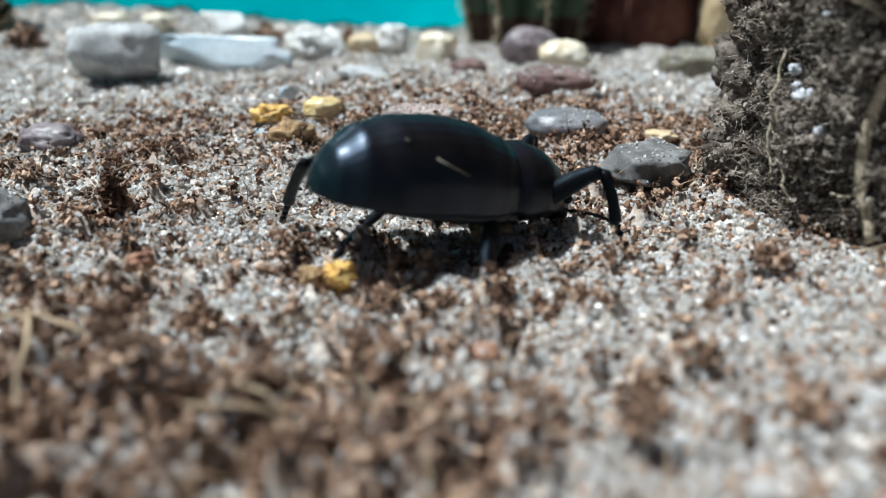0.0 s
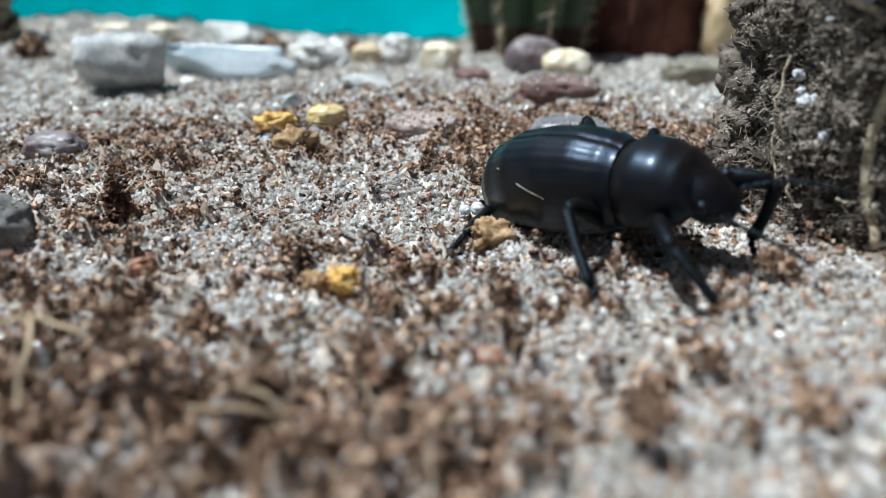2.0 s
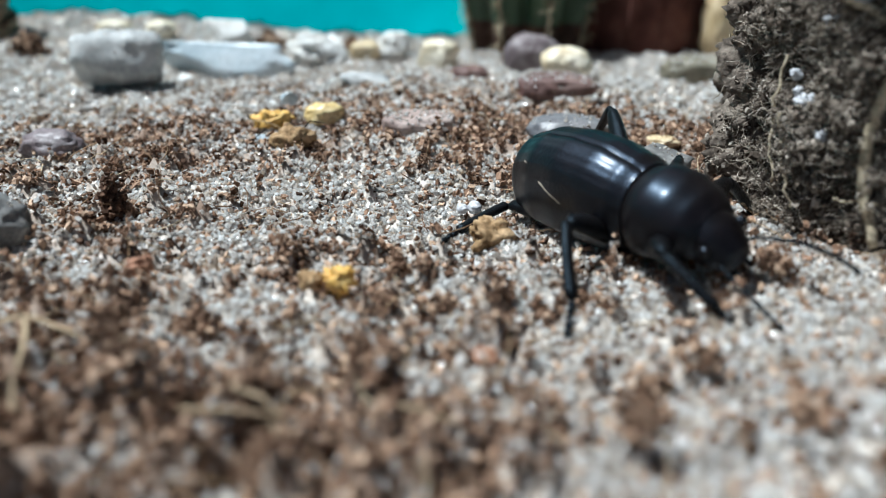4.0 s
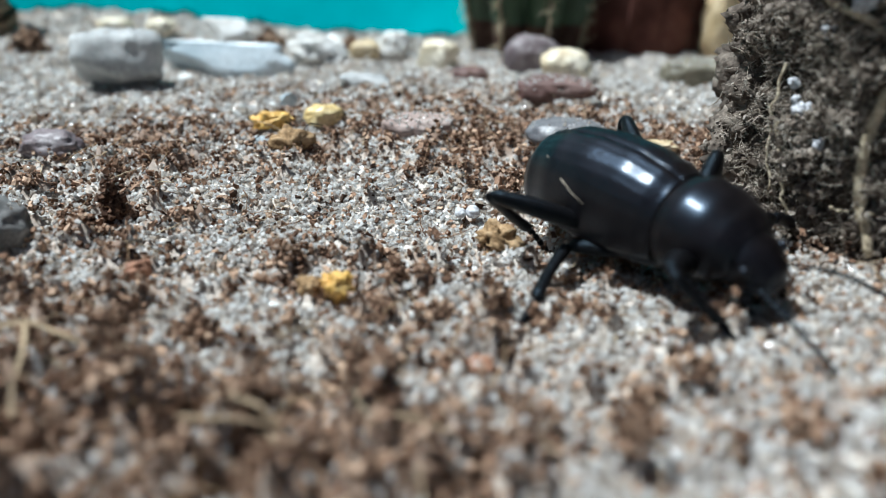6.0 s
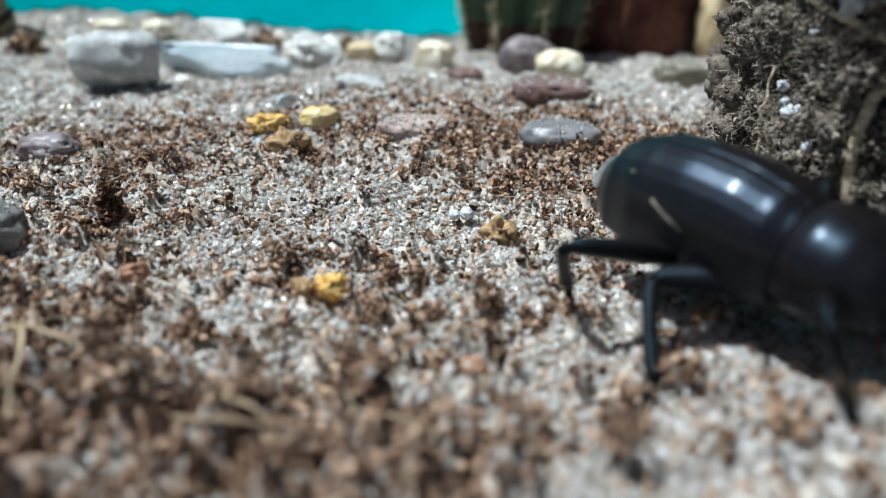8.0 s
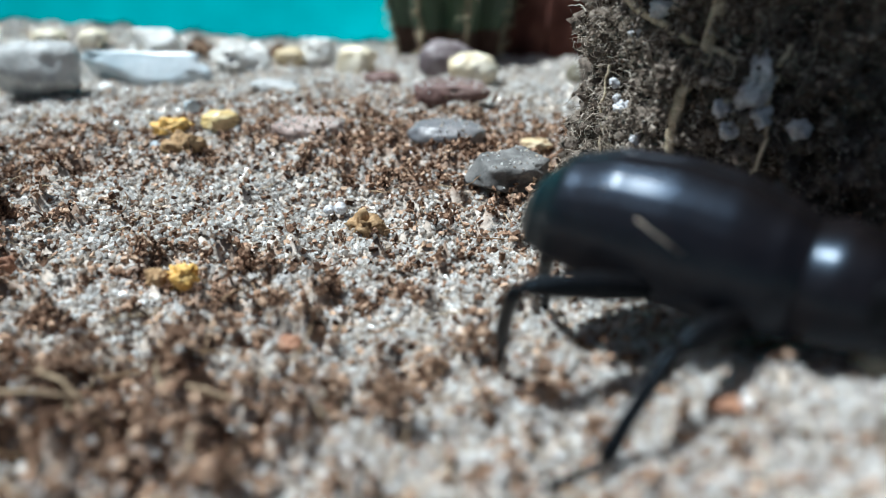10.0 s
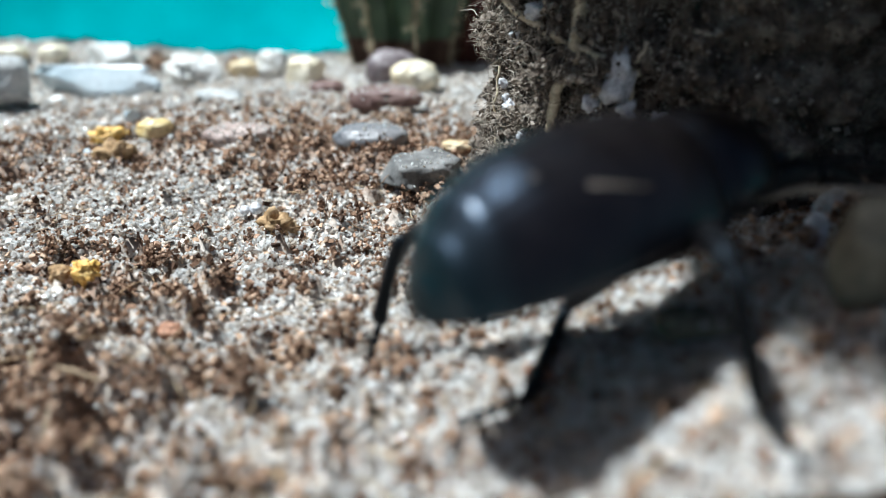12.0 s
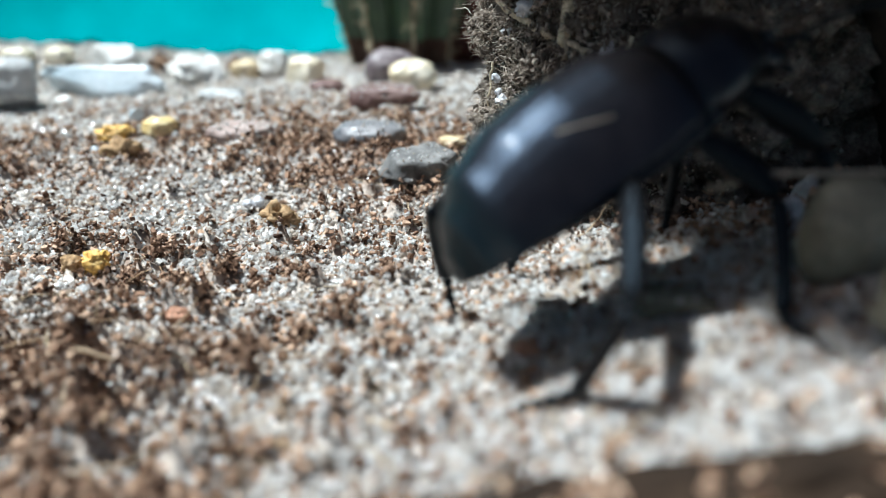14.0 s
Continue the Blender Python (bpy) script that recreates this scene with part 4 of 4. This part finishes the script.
def beetle():
    base = new("beetle")
    tagged(base, "glossy black darkling beetle with long legs walking over sand", "beetle")
    for side in (1, -1):
        elytron(side, base)
    bm = loft(dome(-11.2, 4.2, 34, [(a, b * 0.93) for a, b in W_ELY], [(-11.6, -1.6), (3.7, -1.0)], [(-11.6, -2.3), (-10, -2.6), (-6, -3.0), (0, -3.3), (4.2, -3.2)]))
    body_part("abdomen", bm, m_black, base, "black belly")
    bm = loft(dome(3.3, 9.3, 26, [(3.3, 2.8), (3.7, 3.3), (4.8, 3.65), (6.4, 3.6), (8.0, 3.15), (9.0, 2.5), (9.3, 2.0)],
                   [(3.3, 2.0), (3.8, 2.6), (5.2, 3.0), (6.8, 2.75), (8.4, 1.95), (9.3, 1.0)], [(3.3, -3.2), (5, -3.2), (8, -2.7), (9.3, -2.0)]), 48, 2.2)
    body_part("pronotum", bm, m_black, base, "smooth domed black shield behind the head")
    for pts in (((-4.38, -3.50, 1.62), (-3.0, -3.86, 1.20), (-1.63, -4.02, 0.74)), ((-6.6, -2.75, 2.5), (-6.3, -2.80, 2.45)), ((5.6, -3.3, 0.6), (6.0, -3.32, 0.55))):
        bm = bmesh.new()
        strand(bm, [Vector(p) for p in pts], 0.05, 0.03, 6)
        body_part("straw_fleck", bm, m_fleck, base, "pale fleck of straw stuck to the shell")
    head = body_part("head", loft(dome(8.6, 12.0, 18, [(8.6, 1.9), (9.6, 2.15), (10.8, 1.9), (11.6, 1.4), (12.0, 0.8)],
                                  [(8.6, 0.9), (9.8, 0.7), (11.2, -0.2), (12.0, -1.0)], [(8.6, -2.2), (10.5, -2.4), (12.0, -1.8)]), 32, 2.2), m_black, base)
    for side in (1, -1):
        bm = bmesh.new()
        bmesh.ops.create_uvsphere(bm, u_segments=14, v_segments=10, radius=0.42)
        bmesh.ops.translate(bm, verts=bm.verts, vec=(10.1, side * 1.85, -0.3))
        body_part("eye", bm, m_black, head, "small black eye")
        bm = bmesh.new()
        strand(bm, [Vector((11.6, side * 0.6, -1.7)), Vector((12.3, side * 0.75, -2.0)), Vector((12.7, side * 0.35, -2.2))], 0.28, 0.08, 7)
        body_part("mandible", bm, m_leg, head)
        bm = bmesh.new()
        p = Vector((11.2, side * 1.6, -0.9))
        rings = []
        for k in range(45):
            s = k / 44
            q = p + Vector((6.6 * s, side * (3.4 * s - 1.6 * s * s), 4.2 * s - 2.8 * s * s))
            r = 0.11 + 0.08 * abs(math.sin(s * 11 * math.pi))
            rings.append([bm.verts.new(q + Vector((0, math.cos(a) * r, math.sin(a) * r))) for a in (math.pi * h / 4 for h in range(8))])
        for u, v in zip(rings, rings[1:]):
            for h in range(8):
                bm.faces.new((u[h], v[h], v[(h + 1) % 8], u[(h + 1) % 8]))
        bm.faces.new(rings[0])
        bm.faces.new(rings[-1][::-1])
        body_part("antenna", bm, m_leg, head, "beaded black feeler")
    pivot = Matrix.Translation(Vector((9.0, 0, -0.3)) * SIZE * MM)  # the head hangs down
    head.matrix_local = pivot @ Matrix.Rotation(radians(26), 4, "Y") @ pivot.inverted()
    limbs = {}
    for kind, (hip, lf, lt, ls, rest) in LEGS.items():
        for side, tag in ((-1, "R"), (1, "L")):
            f = part("femur", capsule(lf, (0.42, 0.74, 0.86, 0.74, 0.50), 12, 0.25), m_leg, base)
            bm = capsule(lt, (0.50, 0.47, 0.43, 0.45, 0.52), 10, 0.18)
            rng = random.Random(5)
            for k in range(22):
                s = rng.uniform(0.15, 1.0)
                a = rng.uniform(0, 6.28)
                p = Vector((s * lt, math.cos(a) * 0.2, math.sin(a) * 0.24 + 0.18 * math.sin(s * math.pi)))
                strand(bm, [p, p + Vector((0.22, math.cos(a) * 0.2, math.sin(a) * 0.2))], 0.04, 0.012, 4)
            t = part("tibia", bm, m_leg, base)
            bm = bmesh.new()
            for k in range(5):
                m = Matrix.Translation((ls * (k + 0.5) / 5, 0, 0)) @ Matrix.Diagonal((ls / 8.5, 0.29, 0.26, 1))
                bmesh.ops.create_uvsphere(bm, u_segments=8, v_segments=6, radius=1, matrix=m)
            for s in (1, -1):
                strand(bm, [Vector((ls * 0.98, s * 0.05, 0)), Vector((ls * 1.06, s * 0.2, 0.03)), Vector((ls * 1.1, s * 0.22, -0.12))], 0.06, 0.015, 4)
            s_ = part("tarsus", bm, m_leg, base)
            limbs[kind, tag] = (f, t, s_)
    return base, limbs


BEETLE, LEG_PARTS = beetle()

# seconds: x y z in mm, heading, nose up, lean
BODY = """
0 1.4 48.3 5.8 30 -15 -1
0.5 1.2 47.9 6.1 24 -21 -15
1 3.8 46.3 5.9 27 -18 -3
1.5 7.8 48.5 5.6 -9 -4 9
2 10.9 50.2 5.4 -47 13 24
2.5 12.6 50.0 4.0 -47 11 4
3 12.8 51.5 4.2 -61 5 32
5.5 12.4 46.2 5.5 -53 -0 11
6 13.7 45.7 6.1 -56 -0 15
6.5 14.6 45.3 5.8 -62 2 18
7 13.7 42.7 7.3 -66 -0 21
9.5 24.2 28.4 9.9 -42 -4 8
10 25.6 28.2 10.0 -31 -6 3
10.5 27.1 25.5 12.6 18 -3 -12
11 30.1 25.1 14.2 21 7 1
11.5 29.6 26.9 14.0 10 13 7
12 27.1 23.1 13.6 33 4 -17
12.5 25.3 23.5 13.3 46 6 -28
13 25.2 23.8 13.8 44 6 -27
13.5 26.9 26.3 14.9 36 12 -22
14 28.3 26.0 15.3 27 24 -26
"""
# each leg, seconds: ankle x y z and tip of the foot x y z in mm, swing of the knee out of the upright in degrees
STEPS = {
    "Lfront": """
2.5 23.8 52.6 2.2 24.8 53.1 0.9 -18
3 23.9 52.6 2.3 24.8 52.9 0.9 -18
5.5 24.4 50.1 2.3 25.6 51.1 1.7 -30
6 25.9 49.1 2.9 27.0 50.2 2.3 6
6.5 27.5 43.1 2.3 29.1 42.6 2.2 -114
7 27.1 41.8 3.0 28.8 42.1 2.6 -120
""",
    "Lhind": """
0 -10.9 49.9 2.5 -11.8 51.2 0.4 -36
0.5 -10.6 49.9 2.4 -11.2 51.4 0.4 -42
1 -3.0 60.9 3.7 -3.8 63.3 3.1 12
1.5 -3.1 52.4 1.9 -4.1 54.1 0.1 -48
2 12.6 66.1 3.3 12.6 68.3 1.9 0
2.5 13.9 61.5 3.3 13.5 63.1 1.2 12
3 14.0 63.6 3.7 13.9 65.0 1.5 0
10 18.0 34.9 3.6 18.3 36.4 1.5 -48
10.5 18.4 36.3 1.9 15.4 40.2 0.9 0
11 21.9 32.6 3.0 19.0 34.0 1.9 0
11.5 21.2 32.2 2.9 18.7 33.4 1.9 0
12 16.1 28.0 4.2 15.5 28.3 1.7 0
12.5 15.5 27.7 4.2 15.2 28.0 1.7 -6
13 15.4 27.6 4.2 15.1 27.9 1.6 -6
13.5 19.4 28.1 3.0 15.1 28.9 1.6 24
14 20.3 29.9 5.0 20.6 30.7 2.6 -30
""",
    "Lmiddle": """
2 17.7 58.3 2.7 18.2 59.6 1.0 0
2.5 20.0 58.4 2.3 20.6 60.1 1.1 6
3 20.2 58.9 2.7 20.7 60.3 1.1 6
6.5 23.3 51.2 2.7 24.1 52.2 0.9 0
""",
    "Rfront": """
1 13.4 44.7 1.8 14.1 45.7 0.5 48
1.5 18.6 47.1 1.3 19.5 45.7 0.9 -90
2 16.1 36.3 2.4 17.0 35.2 1.5 48
2.5 16.1 36.0 2.5 16.9 34.9 1.5 42
3 16.1 36.1 1.9 16.8 34.6 1.5 60
5.5 15.9 35.6 2.7 17.1 35.6 1.4 48
6 16.1 35.2 2.8 17.2 35.1 1.5 48
6.5 15.7 33.2 2.9 16.6 32.5 1.6 42
7 14.4 31.6 2.9 15.2 31.4 1.4 36
12 42.0 29.5 11.5 43.4 30.3 10.9 0
12.5 39.3 32.0 11.5 40.6 32.9 10.9 -12
13 39.2 32.0 11.7 40.6 32.9 11.1 -12
""",
    "Rhind": """
0 -6.5 46.1 0.9 -7.5 43.8 0.3 90
0.5 -6.3 51.1 5.4 -7.2 52.2 3.3 -6
1 -5.7 46.2 1.3 -7.5 44.7 0.3 78
1.5 -3.1 50.2 1.7 -3.6 52.1 0.0 -48
2 2.0 51.1 0.3 0.8 48.8 -0.1 90
2.5 1.6 48.6 1.7 0.3 49.9 -0.1 -36
3 1.6 52.0 0.0 0.2 49.8 -0.1 90
5.5 5.0 53.2 1.7 5.8 54.9 -0.1 -48
6 7.0 49.3 1.9 8.4 50.3 -0.1 -48
6.5 6.4 48.9 1.8 7.1 50.6 -0.2 -48
7 5.6 45.3 2.1 6.2 46.8 0.1 -48
9.5 14.3 30.4 3.7 14.6 31.6 1.4 -36
10 14.8 28.9 3.8 14.7 30.1 1.5 -36
10.5 17.0 23.7 2.6 13.6 25.1 1.5 66
11 23.6 24.5 4.5 19.9 24.8 2.9 60
11.5 23.5 23.9 4.5 20.1 25.3 3.0 84
12 23.4 20.6 4.6 20.6 20.7 3.3 96
12.5 23.0 20.5 4.5 20.4 20.2 3.2 96
13 23.1 20.8 4.5 20.4 20.7 3.2 90
13.5 20.9 22.5 3.7 18.2 22.6 2.6 108
14 25.7 17.5 5.4 22.8 18.0 4.0 -30
""",
    "Rmiddle": """
0 5.4 47.9 0.3 5.5 50.1 -0.2 138
0.5 4.1 50.6 1.3 5.6 51.1 -0.3 -60
1 6.2 46.8 0.2 7.7 48.4 -0.0 -144
1.5 9.6 38.9 2.3 9.6 37.5 0.7 0
2 9.3 39.4 1.9 9.7 37.7 0.6 42
2.5 8.3 38.9 1.8 8.0 37.1 0.6 30
3 8.4 39.3 1.1 7.9 37.2 0.6 42
5.5 5.7 40.0 0.8 5.0 38.0 0.4 96
6 6.5 40.6 1.0 5.5 38.7 0.4 90
6.5 6.9 40.7 0.9 5.8 38.8 0.4 90
7 7.1 40.1 1.1 5.7 38.5 0.4 96
9.5 18.2 20.2 3.0 17.1 20.2 2.4 6
10 18.4 20.4 3.1 15.7 20.0 2.0 0
10.5 30.4 16.5 6.9 30.9 15.5 6.6 18
11 31.9 15.6 7.3 32.6 13.9 6.9 0
11.5 31.7 16.5 7.3 32.1 14.9 6.9 0
12 31.9 16.2 7.3 32.3 14.2 6.8 24
12.5 34.0 21.0 8.0 35.4 19.2 7.9 -72
13 33.7 21.6 7.9 35.2 19.6 7.9 -72
13.5 32.0 17.3 7.5 33.1 15.6 7.2 -96
14 35.2 18.9 8.3 36.0 17.0 8.0 -84
""",
}


def between(rows, t):
    """Values at t, gliding linearly from row to row."""
    if t <= rows[0][0]:
        return rows[0][1:]
    for a, b in zip(rows, rows[1:]):
        if t <= b[0]:
            s = (t - a[0]) / (b[0] - a[0])
            return [u + (v - u) * s for u, v in zip(a[1:], b[1:])]
    return rows[-1][1:]


def aim(start, end, up):
    """A pose at start whose x axis points to end and whose z axis leans to up."""
    x = (end - start).normalized()
    y = up.cross(x).normalized()
    z = x.cross(y)
    return Matrix((x, y, z)).transposed().to_4x4(), start


def motions():
    rows = [[float(v) for v in line.split()] for line in BODY.strip().splitlines()]
    stops = [r[0] for r in rows]
    times = sorted(set([0.25 * k for k in range(57)] + [round(7 + 0.1 * k, 1) for k in range(26)] + stops))
    body = {t: between(rows, t) for t in sorted(set(times + [round(7 + 0.05 * k, 2) for k in range(60)]))}
    poses = {t: mm(b[0], b[1], b[2]) @ pose(0, 0, 0, 0, 0, b[3]) @ pose(0, 0, 0, 0, -b[4], 0) @ pose(0, 0, 0, b[5], 0, 0) for t, b in body.items()}
    walk(BEETLE, [(t, poses[t]) for t in times])
    for (kind, tag), limb in LEG_PARTS.items():
        hip, lf, lt, ls, rest = LEGS[kind]
        side = -1 if tag == "R" else 1
        h = Vector((hip[0], side * hip[1], hip[2])) * SIZE
        seen = {v[0]: v[1:] for v in ([float(x) for x in line.split()] for line in STEPS.get(tag + kind, "").strip().splitlines())}
        steps = []
        for t in stops:
            if t in seen:
                steps.append((t, *seen[t]))
            else:
                b = body[t]
                a = radians(b[3])
                wide = 0.8 if tag == "L" and t < 8 else 1.0
                x = b[0] + rest[0] * math.cos(a) - side * wide * rest[1] * math.sin(a)
                y = b[1] + rest[0] * math.sin(a) + side * wide * rest[1] * math.cos(a)
                hx, hy, _ = (poses[t] @ (h * MM)) / MM
                ax, ay = x + (hx - x) * 0.12, y + (hy - y) * 0.12
                steps.append((t, ax, ay, float(land(ax, ay)) + ls * 0.7, x, y, float(land(x, y)) + 0.3, 0.0))

        def in_body(t, v):
            inv = poses[t].inverted()
            return [c for k in (0, 3) for c in (inv @ (Vector(v[k:k + 3]) * MM)) / MM]

        # unseen steps from 7 to 9.5 s: two sets of three legs swing by turns
        u7, u9 = between(steps, 7), between(steps, 9.5)
        first, last, held = in_body(7, u7), in_body(9.5, u9), u7
        more = []
        for k in range(4):
            t0 = round(7.2 + 0.6 * k + (0.3 if kind + tag in ("frontR", "middleL", "hindR") else 0.0), 2)
            if t0 > 9.1:
                break
            t1, u = round(t0 + 0.2, 2), (t0 - 6.8) / 2.5
            place = []
            for c in (0, 3):
                local = [first[c + n] + (last[c + n] - first[c + n]) * u for n in range(3)]
                p = (poses[round(t1 + 0.2, 2)] @ (Vector(local) * MM)) / MM
                over = [v[c + 2] - float(land(v[c], v[c + 1])) for v in (u7, u9)]
                place += [p.x, p.y, float(land(p.x, p.y)) + over[0] + (over[1] - over[0]) * u]
            swung = [*place, u7[6] + (u9[6] - u7[6]) * u]
            more += [(t0, *held), (t1, *swung)]
            held = swung
        # between 3 and 5.5 s each leg takes one short step
        t0 = {"front": 3.7, "middle": 4.3, "hind": 4.8}[kind] + (0.3 if tag == "L" else 0.0)
        more += [(t0, *between(steps, 3)), (t0 + 0.25, *between(steps, 5.5))]
        steps = sorted(steps + more)
        keys = ([], [], [])
        for t in times:
            inv = poses[t].inverted()
            v = between(steps, t)
            lift = 0.0
            for p, q in zip(steps, steps[1:]):
                if p[0] < t < q[0]:
                    lift = min(1.8, 0.3 * math.hypot(q[4] - p[4], q[5] - p[5])) * math.sin(math.pi * (t - p[0]) / (q[0] - p[0]))
            rise = Vector((0, 0, lift))
            ankle, tip = (inv @ ((Vector(v[k:k + 3]) + rise) * MM) / MM for k in (0, 3))
            d = ankle - h
            reach = min(max(d.length, abs(lf - lt) + 0.4), 0.99 * (lf + lt))
            n = d.normalized()
            moved = h + n * reach
            tip, ankle = tip + (moved - ankle) * 0.5, moved
            up = inv.to_3x3() @ Vector((0, 0, 1))
            u = (up - n * up.dot(n)).normalized()
            bend = u * math.cos(radians(v[6])) + n.cross(u) * math.sin(radians(v[6]))
            c = max(-1.0, min(1.0, (lf * lf + reach * reach - lt * lt) / (2 * lf * reach)))
            knee = h + n * (lf * c) + bend * (lf * math.sqrt(1 - c * c))
            for key, (m, at) in zip(keys, (aim(h, knee, bend), aim(knee, ankle, bend), aim(ankle, tip, up + bend * 0.3))):
                key.append((t, Matrix.Translation(at * MM) @ m))
        for ob, key in zip(limb, keys):
            walk(ob, key)
    # a hind leg rolls the nugget a little way: seconds, x, y in mm, roll and turn
    walk(NUGGET, [(t, mm(x, y, float(land(x, y)) + 1.05, roll, 0, turn)) for t, x, y, roll, turn in (
        (0, 3.9, 50.5, 0, 0), (3, 3.9, 50.5, 0, 0), (5, 4.6, 50.3, 20, 15), (5.5, 5.2, 50.3, 30, 20), (6, 4.7, 50.3, 24, 18), (6.5, 4.8, 50.4, 26, 20), (7, 5.3, 51.4, 50, 35), (14, 5.7, 51.4, 50, 35))])


motions()
